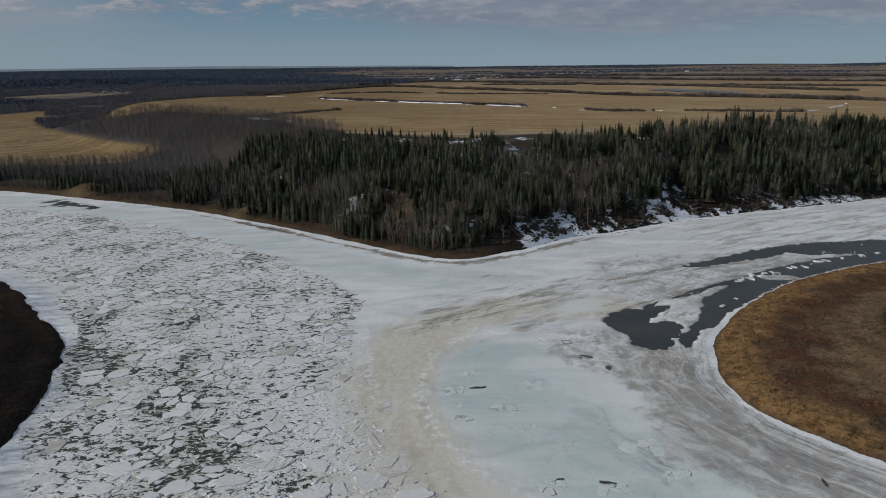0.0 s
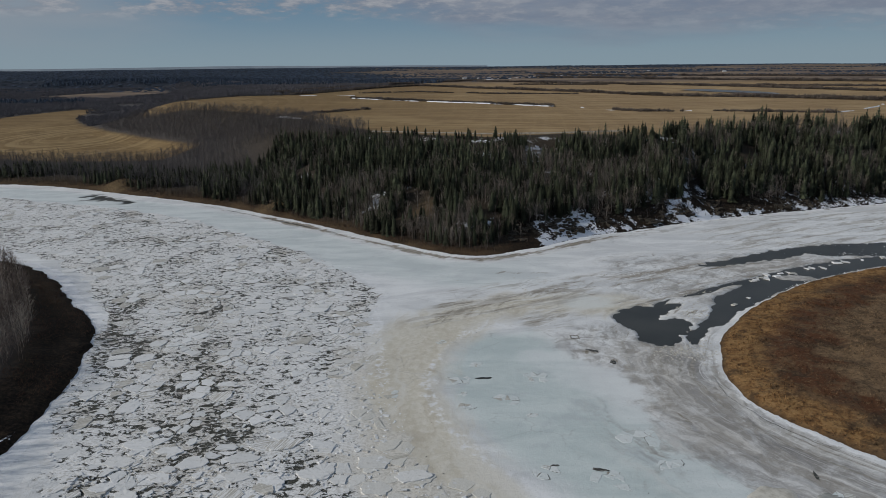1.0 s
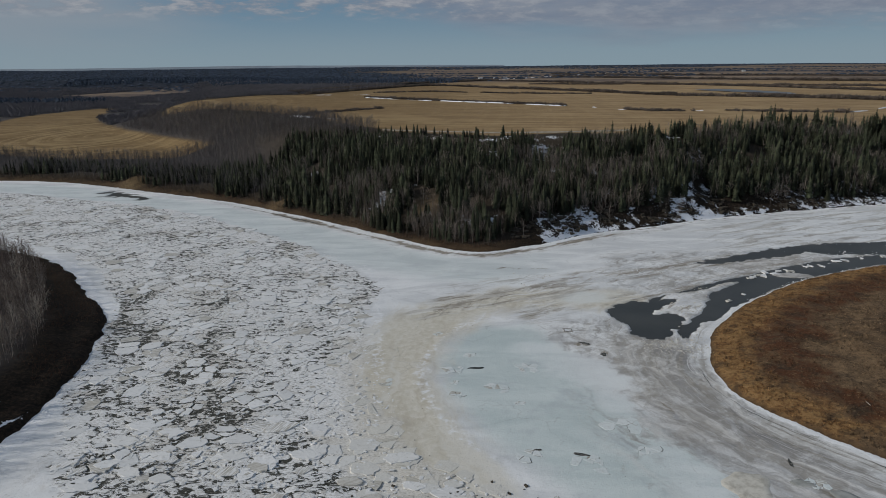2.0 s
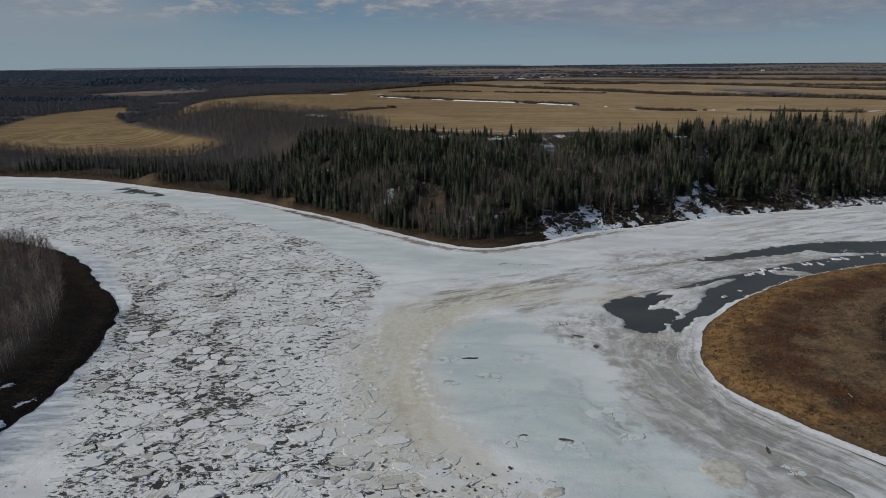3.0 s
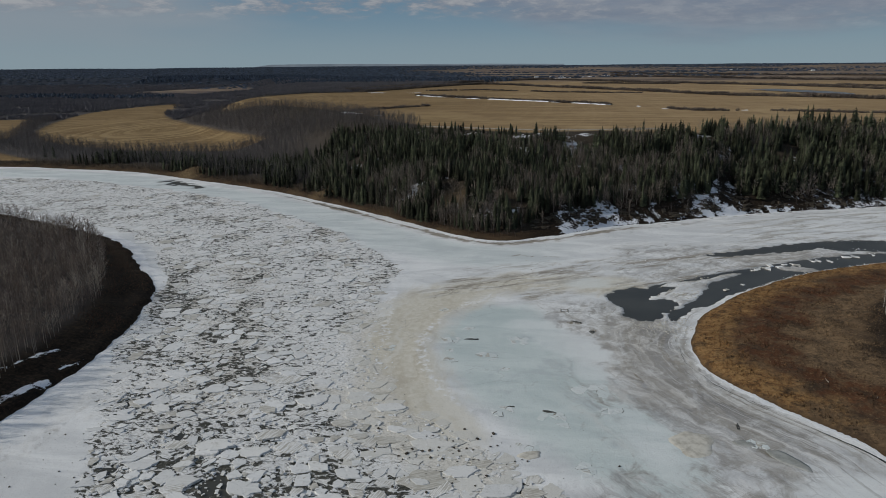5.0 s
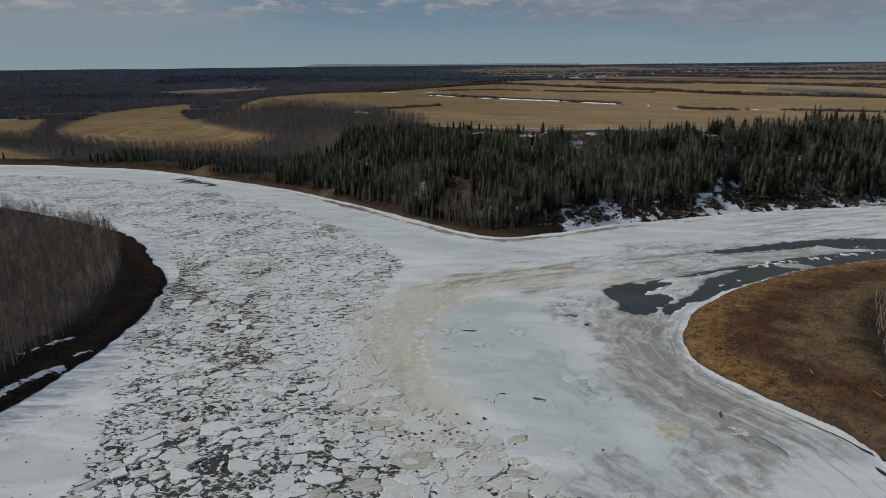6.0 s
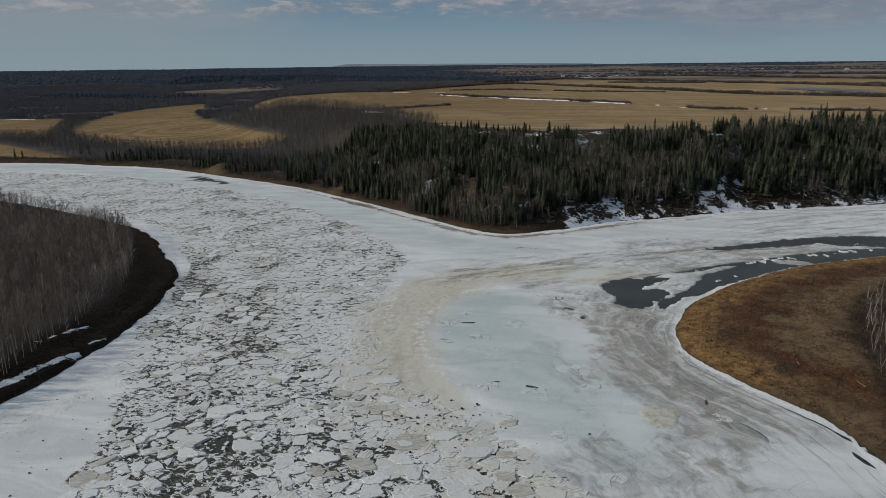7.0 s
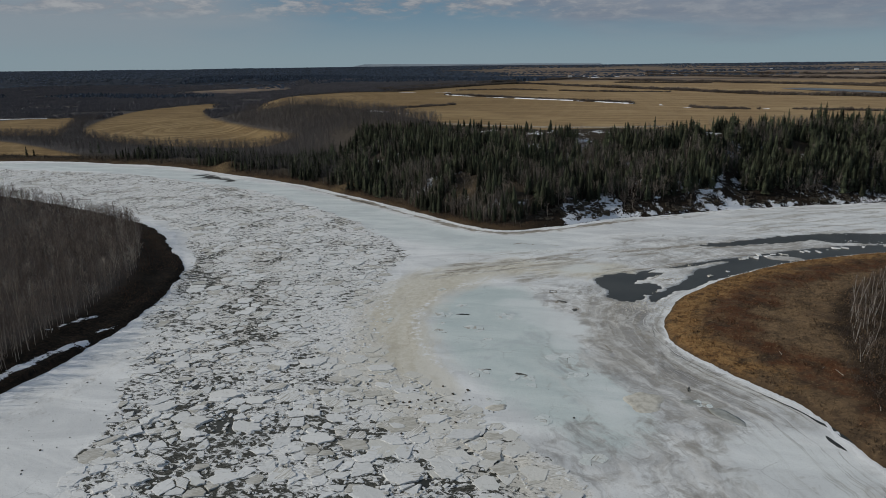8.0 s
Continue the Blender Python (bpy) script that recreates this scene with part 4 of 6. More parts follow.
# ---- ice floes ----
def voronoi_cells(seeds, reach):
    """Cells of the seeds, cut by the half planes of their neighbours."""
    cell = reach
    boxes = {}
    for i, (x, y) in enumerate(seeds):
        boxes.setdefault((int(x // cell), int(y // cell)), []).append(i)
    for i, (x, y) in enumerate(seeds):
        cx, cy = int(x // cell), int(y // cell)
        close = [j for a in (-1, 0, 1) for b in (-1, 0, 1) for j in boxes.get((cx + a, cy + b), ()) if j != i]
        poly = [(x + reach * 0.62 * math.cos(a), y + reach * 0.62 * math.sin(a)) for a in (0.3, 1.2, 2.3, 3.3, 4.2, 5.4)]
        for j in close:
            mx, my = (x + seeds[j][0]) / 2, (y + seeds[j][1]) / 2
            nx, ny = seeds[j][0] - x, seeds[j][1] - y
            out = []
            for (ax, ay), (bx, by) in zip(poly, poly[1:] + poly[:1]):
                da, db = (ax - mx) * nx + (ay - my) * ny, (bx - mx) * nx + (by - my) * ny
                if da <= 0:
                    out.append((ax, ay))
                if da * db < 0:
                    t = da / (da - db)
                    out.append((ax + (bx - ax) * t, ay + (by - ay) * t))
            poly = out
            if len(poly) < 3:
                break
        yield i, poly


def floe_shape(poly, rnd, shrink):
    """An ice slab: ragged outline, bevelled rim, slightly tilted top. Verts round its centre and triangles."""
    p = np.array(poly)
    c = p.mean(axis=0)
    ring = []
    for a, b in zip(p, np.roll(p, -1, axis=0)):
        n = min(5, 1 + int(np.linalg.norm(b - a) / 0.75))
        for t in np.arange(n) / n:
            ring.append(a + (b - a) * t)
    ring = np.array(ring) - c
    size = np.linalg.norm(ring, axis=1).mean()
    ring *= (1 - shrink / max(size, 0.5)) * rnd.uniform(0.86, 1.05, (len(ring), 1))
    k = len(ring)
    thick = rnd.uniform(0.11, 0.18)
    tilt = rnd.normal(0, 0.018, 2)
    inner = ring * 0.955
    v = np.vstack([np.c_[ring * 1.02, np.full(k, -0.3)], np.c_[ring, thick - 0.025 + ring @ tilt], np.c_[inner, thick + inner @ tilt + rnd.normal(0, 0.02, k)], [[0, 0, thick]]])
    t = []
    for i in range(k):
        j = (i + 1) % k
        t += [(i, j, k + j), (i, k + j, k + i), (k + i, k + j, 2 * k + j), (k + i, 2 * k + j, 2 * k + i), (2 * k + i, 2 * k + j, 3 * k)]
    # a ragged rim of dark wet slush round the slab
    shift = rnd.normal(0, 0.07, 2)
    wet = ring * rnd.uniform(0.97, 1.06, (k, 1)) + shift
    t += [(3 * k + 1 + i, 3 * k + 1 + (i + 1) % k, 4 * k + 1) for i in range(k)]
    v = np.vstack([v, np.c_[wet, np.full(k, 0.07)], [[*shift, 0.07]]])
    if rnd.random() < 0.8:
        v[3 * k + 1:, 2] = -0.2
    dark = np.r_[np.zeros(3 * k + 1), np.ones(k + 1)]
    return c, v, np.array(t), dark


def seeds_for():
    out = []
    for y0, y1, step in ((36, 130, 2.5), (130, 215, 3.0), (215, 410, 4.4)):
        for y in np.arange(y0, y1, step):
            for x in np.arange(-450, 62, step):
                out.append((x + rng.uniform(-0.62, 0.62) * step, y + rng.uniform(-0.5, 0.5) * step * 0.8))
    out = np.array(out)
    edge = depth_in(FLOE_AREA, out[:, 0], out[:, 1])
    out = out[edge > 0.3 - 1.5 * rng.random(len(out))]
    thin = value_noise(out[:, 0], out[:, 1], 9, 63, 2)
    return out[rng.random(len(out)) > 0.12 + 0.66 * smooth(thin, 0.38, 0.66)]


seeds = seeds_for()
silt_at = 1 - smooth(line_gap(SILT_LINE, seeds[:, 0], seeds[:, 1]), 6, 22)
belt_at = (1 - smooth(line_gap(FLOE_EDGE, seeds[:, 0], seeds[:, 1]), 8, 20)) * (1 - smooth(seeds[:, 1], 108, 128))
silt_at = np.maximum(silt_at, belt_at * rng.uniform(0.4, 1.0, len(seeds)))
rest_v, rest_t, rest_s, rest_n, rest_w, base, count = [], [], [], [], [], 0, 0
holes = value_noise(seeds[:, 0], seeds[:, 1], 7, 61, 2)
for i, poly in voronoi_cells(seeds, 6.0):
    if len(poly) < 3 or rng.random() < 0.5 + 0.4 * smooth(holes[i], 0.5, 0.7):
        continue
    c, v, t, dark = floe_shape(poly, rng, 0.05 + 0.75 * rng.random() ** 1.5)
    if rng.random() < belt_at[i]:
        # low slabs bedded in silty rubble
        v[:, 2] = np.where(dark > 0, -0.2, v[:, 2] * 0.22 + 0.05)
    if seeds[i][1] < 108 and -58 < seeds[i][0] < 10 and count < 300:
        me = quick_mesh("ice_floe", v, t, {"silt": np.full(len(v), silt_at[i]), "wet": dark}, True)
        ob = part("ice_floe", me, FLOE, river)
        ob.location = (c[0], c[1], 0)
        count += 1
    else:
        rest_v.append(v + (c[0], c[1], 0))
        rest_t.append(t + base)
        rest_s.append(np.full(len(v), silt_at[i]))
        rest_w.append(dark)
        rest_n.append(np.full(len(v), rng.random()))
        base += len(v)
slabs = []
while len(slabs) < 30:
    x, y = rng.uniform(-16, 40), rng.uniform(62, 112)
    r = rng.uniform(1.6, 4.4)
    if depth_in(FLOE_AREA, np.array([x]), np.array([y]))[0] > r * 0.8 and depth_in(FLOE_AREA, np.array([x]), np.array([y]))[0] < 24 and all(math.hypot(x - a, y - c) > (r + q) * 1.05 for a, c, q in slabs):
        slabs.append((x, y, r))
for x, y, r in slabs:
    a = np.sort((np.arange(5) + rng.uniform(-0.3, 0.3, 5)) * 1.2566)
    turn = rng.uniform(0, 3.1)
    c, v, t, dark = floe_shape([(x + r * 1.25 * math.cos(q + turn), y + r * 0.9 * math.sin(q + turn)) for q in a], rng, 0.0)
    v[:, 2] = np.where(dark > 0, -0.2, v[:, 2] * 0.55 + 0.03)
    rest_v.append(v + (c[0], c[1], 0))
    rest_t.append(t + base)
    rest_s.append(np.full(len(v), rng.uniform(0.4, 0.95)))
    rest_n.append(np.full(len(v), rng.choice([0.3, 0.74, 0.8, 0.85, 0.9])))
    rest_w.append(dark)
    base += len(v)
# broad white slabs riding among the smaller floes
slabs = []
while len(slabs) < 60:
    x, y = rng.uniform(-72, 22), rng.uniform(48, 118)
    r = rng.uniform(1.5, 3.4)
    if depth_in(FLOE_AREA, np.array([x]), np.array([y]))[0] > r and all(math.hypot(x - a, y - c) > (r + q) * 1.1 for a, c, q in slabs):
        slabs.append((x, y, r))
for x, y, r in slabs:
    a = np.sort((np.arange(6) + rng.uniform(-0.35, 0.35, 6)) * 1.0472)
    turn, lean = rng.uniform(0, 3.1), rng.uniform(-0.4, 0.4)
    u = np.array([(1.3 * math.cos(q), 0.75 * math.sin(q)) for q in a]) * r
    c, v, t, dark = floe_shape([(x + p * math.cos(lean) - q * math.sin(lean), y + p * math.sin(lean) + q * math.cos(lean)) for p, q in u], rng, 0.0)
    v[:, 2] += np.where(dark > 0, -0.3, 0.07)
    rest_v.append(v + (c[0], c[1], 0))
    rest_t.append(t + base)
    rest_s.append(np.full(len(v), rng.uniform(0.0, 0.3)))
    rest_n.append(np.full(len(v), rng.choice([0.1, 0.3, 0.5, 0.6, 0.75, 0.86])))
    rest_w.append(dark)
    base += len(v)
me = quick_mesh("ice_floes", np.concatenate(rest_v), np.concatenate(rest_t), {"silt": np.concatenate(rest_s), "tone": np.concatenate(rest_n), "wet": np.concatenate(rest_w)}, True)
part("ice_floes", me, FLOE, river, "broken white ice floes packed over the channel")["kind"] = "stuff"

# plates of whiter ice frozen into the smooth ice
for px, py, pr, ps in ((21.3, 149, 3.2, 0.0), (14, 137.6, 3.0, 0), (40.3, 119.9, 4.4, 0), (43.6, 110.5, 2.6, 0), (30.2, 105.7, 3.4, 0), (18.8, 108.2, 2.8, 0), (36.1, 86.5, 2.8, 0), (25.5, 93.5, 2.6, 0),
                       (2.3, 147.7, 3.0, 0), (-14, 140, 2.6, 0.3), (6.3, 156.5, 1.7, 0), (4, 133.5, 2.0, 0), (18.5, 130, 1.5, 0), (3, 140, 1.4, 0), (72, 100.5, 2.2, 0), (-3, 172, 2.0, 0.3), (47, 73, 2.6, 0.2)):
    pts = np.stack([px + rng.uniform(-0.8, 0.8, 7) * pr, py + rng.uniform(-0.7, 0.7, 7) * pr], -1)
    around = np.array([(px + math.cos(a) * pr * rng.uniform(1.0, 1.9), py + math.sin(a) * pr * rng.uniform(0.8, 1.6)) for a in np.arange(13) * 0.483])
    cells = dict(voronoi_cells(np.vstack([pts, around]), pr * 2.2))
    for i in range(len(pts)):
        if len(cells[i]) < 3 or rng.random() < 0.2:
            continue
        c, v, t, dark = floe_shape(cells[i], rng, rng.uniform(-0.02, 0.12))
        v[dark > 0, 2] = 0.05
        v[:, 2] *= 0.09
        chipped = dark * (value_noise(v[:, 0] + c[0], v[:, 1] + c[1], 1.6, 67, 2) > 0.43) * 0.9
        v[(dark > 0) & (chipped == 0), 2] = -0.3
        me = quick_mesh("ice_plate", v, t, {"silt": np.full(len(v), ps), "wet": chipped}, True)
        part("ice_plate", me, PLATE, river).location = (c[0], c[1], 0.06)


def slab(name, x, y, rx, ry, turn, height, mat, label, seed):
    """A low rounded slab with an uneven outline, frozen into the sheet."""
    r = np.random.default_rng(seed)
    k = 26
    a = np.arange(k) / k * 2 * math.pi
    wob = 1 + 0.10 * np.sin(3 * a + seed) + 0.07 * np.sin(5 * a + 2 * seed) + r.normal(0, 0.025, k)
    ring = np.stack([np.cos(a) * rx * wob, np.sin(a) * ry * wob], -1)
    v = np.vstack([np.c_[ring * f, np.full(k, z) + r.normal(0, 0.02, k) * (f < 1)] for f, z in ((1.0, -0.1), (0.94, height * 0.8), (0.6, height), (0.3, height * 0.9))] + [[[0, 0, height]]])
    t = []
    for q in range(3):
        for i in range(k):
            j = (i + 1) % k
            t += [(q * k + i, q * k + j, q * k + k + j), (q * k + i, q * k + k + j, q * k + k + i)]
    t += [(3 * k + i, 3 * k + (i + 1) % k, 4 * k) for i in range(k)]
    ob = part(name, quick_mesh(name, v, np.array(t)), mat, river, label)
    ob.matrix_basis = pose(x, y, 0.04, 0, 0, turn)


def crack(points, width, seed):
    """A dark narrow crack in the ice, wider and thinner along its way."""
    ln = spline(points, 1.5)
    d = np.gradient(ln, axis=0)
    nrm = np.stack([-d[:, 1], d[:, 0]], -1) / np.linalg.norm(d, axis=1)[:, None]
    ln = ln + nrm * (value_noise(ln[:, 0], ln[:, 1], 4, seed, 3)[:, None] - 0.5) * 1.6
    w = width * np.clip(2.4 * (value_noise(ln[:, 0], ln[:, 1], 7, seed + 1, 2) - 0.22), 0.05, 1.6)[:, None] * np.sin(np.linspace(0.05, 3.09, len(ln)))[:, None]
    v = np.vstack([np.c_[ln - nrm * w, np.full(len(ln), 0.17)], np.c_[ln + nrm * w, np.full(len(ln), 0.17)]])
    k = len(ln)
    q = np.array([(i, i + 1, k + i + 1, k + i) for i in range(k - 1)])
    part("ice_crack", quick_mesh("ice_crack", v, q), HOLE_WATER, river, "dark crack along the shore ice")


crack([(66, 152), (65.5, 140), (71, 126), (80, 115), (88, 106), (95, 97)], 0.10, 201)
crack([(86, 108), (93, 99.5), (98, 92), (101, 84), (103, 74)], 0.5, 205)
crack([(-150, 371), (-110, 343), (-70, 312), (-40, 287)], 0.35, 213)
slab("silt_mound", 59.0, 99.0, 4.4, 5.4, -20, 0.05, SILT_ICE, "tan mound of silty ice", 5)
slab("melt_pool", 76.5, 95.2, 4.8, 1.9, -47, 0.05, POOL_ICE, "grey-green refrozen melt pool", 8)
slab("melt_pool", 69.5, 100.5, 2.4, 1.2, -10, 0.05, POOL_ICE, "grey-green refrozen melt pool", 9)
slab("ice_hole", 8.1, 148.6, 2.2, 0.62, 4, 0.03, HOLE_WATER, "dark open hole in the smooth ice", 3)
slab("ice_hole", 9.6, 148.9, 1.0, 0.3, 15, 0.03, HOLE_WATER, "dark open hole in the smooth ice", 4)
slab("ice_hole", 29.6, 108.9, 1.7, 0.55, -12, 0.03, MELT_SLUSH, "dark slushy melt hole in the ice", 14)
slab("ice_hole", 20.9, 110.2, 1.0, 0.4, 10, 0.03, MELT_SLUSH, "dark slushy melt hole in the ice", 15)
slab("ice_hole", 70.1, 107.3, 0.35, 1.5, -8, 0.03, MELT_SLUSH, "dark slushy melt hole in the ice", 16)
slab("ice_hole", 38.8, 165.8, 1.9, 0.7, -30, 0.03, MELT_SLUSH, "dark slushy melt hole in the ice", 17)
slab("ice_hole", 42.8, 158.3, 0.8, 1.2, 0, 0.03, MELT_SLUSH, "dark slushy melt hole in the ice", 18)
slab("ice_hole", 95.9, 87.4, 2.9, 0.6, -68, 0.03, HOLE_WATER, "dark open hole in the shore ice", 19)
slab("melt_pool", 25.5, 90.5, 2.6, 1.5, 20, 0.06, SILT_ICE, "rounded silty ice lump", 12)


def chunk_shape(rnd):
    """A rough block about one metre across."""
    bm = bmesh.new()
    bmesh.ops.create_cube(bm, size=1.0)
    v = np.array([tuple(x.co) for x in bm.verts]) * (1.0, 0.8, 0.45) + rnd.normal(0, 0.11, (8, 3))
    bmesh.ops.triangulate(bm, faces=bm.faces[:])
    bm.verts.index_update()
    t = np.array([[x.index for x in f.verts] for f in bm.faces])
    bm.free()
    v[:, 2] += 0.12
    return v, t


shape_rng = np.random.default_rng(11)
CHUNKS = [chunk_shape(shape_rng) for _ in range(5)]


def chunk_rows(points, lo, hi, z=0.0):
    return np.c_[points, np.full(len(points), z), lo + (hi - lo) * rng.random(len(points)) ** 2, rng.integers(0, 5, len(points))]


def along_shore(line, offset, spread, count):
    k = rng.integers(0, len(line) - 1, count)
    t = rng.random((count, 1))
    p = line[k] * (1 - t) + line[k + 1] * t
    d = line[k + 1] - line[k]
    nrm = np.stack([-d[:, 1], d[:, 0]], -1) / (np.linalg.norm(d, axis=1)[:, None] + 1e-6)
    return p + nrm * (offset + rng.normal(0, spread, (count, 1)))


def window(line, x0, x1, y0, y1):
    return line[(line[:, 0] > x0) & (line[:, 0] < x1) & (line[:, 1] > y0) & (line[:, 1] < y1)]


pts = np.stack([rng.uniform(-120, 65, 16000), rng.uniform(40, 260, 16000)], -1)
pts = pts[(depth_in(FLOE_AREA, pts[:, 0], pts[:, 1]) > -1) & (value_noise(pts[:, 0], pts[:, 1], 10, 65, 2) > 0.36)]
scatter_mesh("ice_rubble", [(v * (1.2, 1.0, 0.5), t) for v, t in CHUNKS], chunk_rows(pts, 0.2, 0.9), FLOE, "small broken lumps of ice between the floes", "ice")
rims = np.vstack([along_shore(window(SHORE_LEFT, -240, -80, 40, 290), 2.0, 0.9, 1500), along_shore(window(SHORE_RIGHT, 60, 200, 50, 260), -0.7, 0.8, 260),
                  along_shore(window(SHORE_FAR, -300, 280, 250, 460), -1.2, 0.7, 1400)])
ridge = along_shore(window(FLOE_EDGE, -60, 0, 120, 260), -2.0, 1.6, 500)
heaps = np.vstack([np.stack([rng.normal(cx, sx, k), rng.normal(cy, sy, k)], -1) for cx, cy, sx, sy, k in ((150, 281, 22, 3, 140), (165, 262, 14, 2, 60), (70, 236, 12, 3, 60))])
rims = np.vstack([rims, ridge, heaps])
rims = rims[np.maximum.reduce(lands(rims[:, 0], rims[:, 1])) < 0.6]
scatter_mesh("shore_ice", CHUNKS, chunk_rows(rims, 0.1, 0.42, 0.0), SNOW, "white ridge of broken shore ice along the banks", "ice")
pans = np.array([(108, 228), (111, 231), (113, 232), (116, 235), (122, 237), (127, 236), (137, 244), (141, 246), (146, 248), (150, 251), (154, 252), (162, 255), (172, 258), (181, 262), (92, 203), (99, 210)], float)
pans = np.vstack([pans, pans[:8] + rng.normal(0, 1.6, (8, 2))])
for px, py in pans:
    v, t = CHUNKS[int(rng.integers(0, 5))]
    me = quick_mesh("ice_pan", v * rng.uniform(0.9, 2.8) * np.array((1.1, 0.8, 0.4)), t, None, True)
    me.materials.append(FLOE)
    tagged(new("ice_pan", me), "small white ice pan drifting in open water", "ice pan", "pans in the open water").matrix_world = pose(px, py, -0.2, 0, 0, rng.uniform(0, 360))
grit_ice = np.vstack([np.stack([rng.normal(cx, sx, k), rng.normal(cy, sy, k)], -1) for cx, cy, sx, sy, k in ((64, 165, 5, 3, 420), (75, 196, 4, 4, 160), (70, 175, 2, 4, 90), (84, 212, 8, 5, 120), (60, 230, 25, 6, 160), (56, 187, 3, 7, 60))])
dry = np.maximum.reduce([depth_in(q, grit_ice[:, 0], grit_ice[:, 1]) for q in (POOL, CHANNEL, UPPER)]) < -0.6
grit_ice = grit_ice[dry]
scatter_mesh("brash_ice", CHUNKS, chunk_rows(grit_ice, 0.12, 0.5, -0.02), SILT_ICE, "grey crumbled brash ice round the open water", "ice")
dots = np.vstack([np.stack([rng.uniform(-82, -56, 46), rng.uniform(46, 92, 46)], -1), np.stack([rng.uniform(-20, 80, 16), rng.uniform(80, 230, 16)], -1)])
lumps = np.stack([rng.normal(9, 9, 70), rng.normal(87, 6, 70)], -1)
scatter_mesh("dirt_clods", CHUNKS, np.vstack([chunk_rows(dots, 0.1, 0.36, 0.05), chunk_rows(lumps, 0.15, 0.6, 0.08)]), DEBRIS, "scattered dark clods of dirt lying on the ice", "dirt")
ring = []
for k in range(4):
    v, t = CHUNKS[k]
    a = k * math.pi / 2
    c, s = math.cos(a), math.sin(a)
    w = v * np.array((2.4, 0.4, 0.35)) + np.array((0, 1.1, 0))
    ring.append((np.stack([w[:, 0] * c - w[:, 1] * s, w[:, 0] * s + w[:, 1] * c, w[:, 2]], -1), t + 8 * k))
me = quick_mesh("square_ridge", np.vstack([r[0] for r in ring]), np.vstack([r[1] for r in ring]), None, True)
part("square_ridge", me, FLOE_DIRTY, river, "square ridge of dirty grey ice").location = (35.4, 175.3, 0.02)

# ---- trees ----
def blade(vs, ts, a, b, side, w):
    """A thin tapering blade from a to b."""
    k = len(vs)
    vs += [a - side * w, a + side * w, b]
    ts.append((k, k + 1, k + 2))


def trunk_shape(height, r0, r1, sides, bend, rnd):
    vs, ts = [], []
    rings = 4
    drift = rnd.normal(0, bend, 2)
    for i in range(rings):
        f = i / (rings - 1)
        r = r0 + (r1 - r0) * f
        for s in range(sides):
            a = 2 * math.pi * s / sides
            vs.append(np.array([r * math.cos(a) + drift[0] * f * f * height, r * math.sin(a) + drift[1] * f * f * height, -0.4 + (height + 0.4) * f]))
    for i in range(rings - 1):
        for s in range(sides):
            a, b = i * sides + s, i * sides + (s + 1) % sides
            ts += [(a, b, b + sides), (a, b + sides, a + sides)]
    return vs, ts, drift


def spruce_shape(rnd, whorls, arms, sides=5, girth=(0.13, 0.21)):
    """A narrow spruce one metre high: trunk, and a crown of drooping sprays."""
    tv, tt, _ = trunk_shape(0.97, 0.014, 0.003, sides, 0.0, rnd)
    vs, ts = [], []
    width = rnd.uniform(*girth)
    low = rnd.uniform(0.05, 0.16)
    for i in range(whorls):
        f = i / (whorls - 1)
        z = low + (0.985 - low) * f ** 0.92
        r = width * (1 - f) ** 0.62 * rnd.uniform(0.7, 1.25) + 0.012
        off = rnd.uniform(0, 6.28)
        for k in range(arms):
            a = off + 2 * math.pi * k / arms + rnd.normal(0, 0.2)
            rr = r * rnd.uniform(0.65, 1.25)
            d = np.array([math.cos(a), math.sin(a), 0])
            s = np.array([-math.sin(a), math.cos(a), 0])
            lift = rnd.uniform(-0.5, 0.5) * 0.9 / whorls * (1.1 - f)
            root = np.array([0, 0, z + 0.02 + lift]) + d * 0.003
            tip = d * rr + np.array([0, 0, z + lift - rr * rnd.uniform(0.3, 0.95)])
            mid = (root + tip) / 2 + np.array([0, 0, 0.006])
            w = rr * 0.42
            q = len(vs)
            if sides == 3:
                drop = np.array([0, 0, rr * 0.3])
                vs += [root, mid - s * w - drop, tip, mid + s * w - drop]
                ts += [(q, q + 1, q + 2), (q, q + 2, q + 3)]
                continue
            vs += [root, mid - s * w - np.array([0, 0, 0.02]), tip, mid + s * w - np.array([0, 0, 0.02]), mid]
            ts += [(q, q + 1, q + 4), (q + 1, q + 2, q + 4), (q + 2, q + 3, q + 4), (q + 3, q, q + 4)]
    q = len(vs)
    vs += [np.array([0.012, 0, 0.94]), np.array([-0.006, 0.01, 0.94]), np.array([-0.006, -0.01, 0.94]), np.array([0, 0, 1.01])]
    ts += [(q, q + 1, q + 3), (q + 1, q + 2, q + 3), (q + 2, q, q + 3)]
    return (np.array(tv), np.array(tt)), (np.array(vs), np.array(ts))


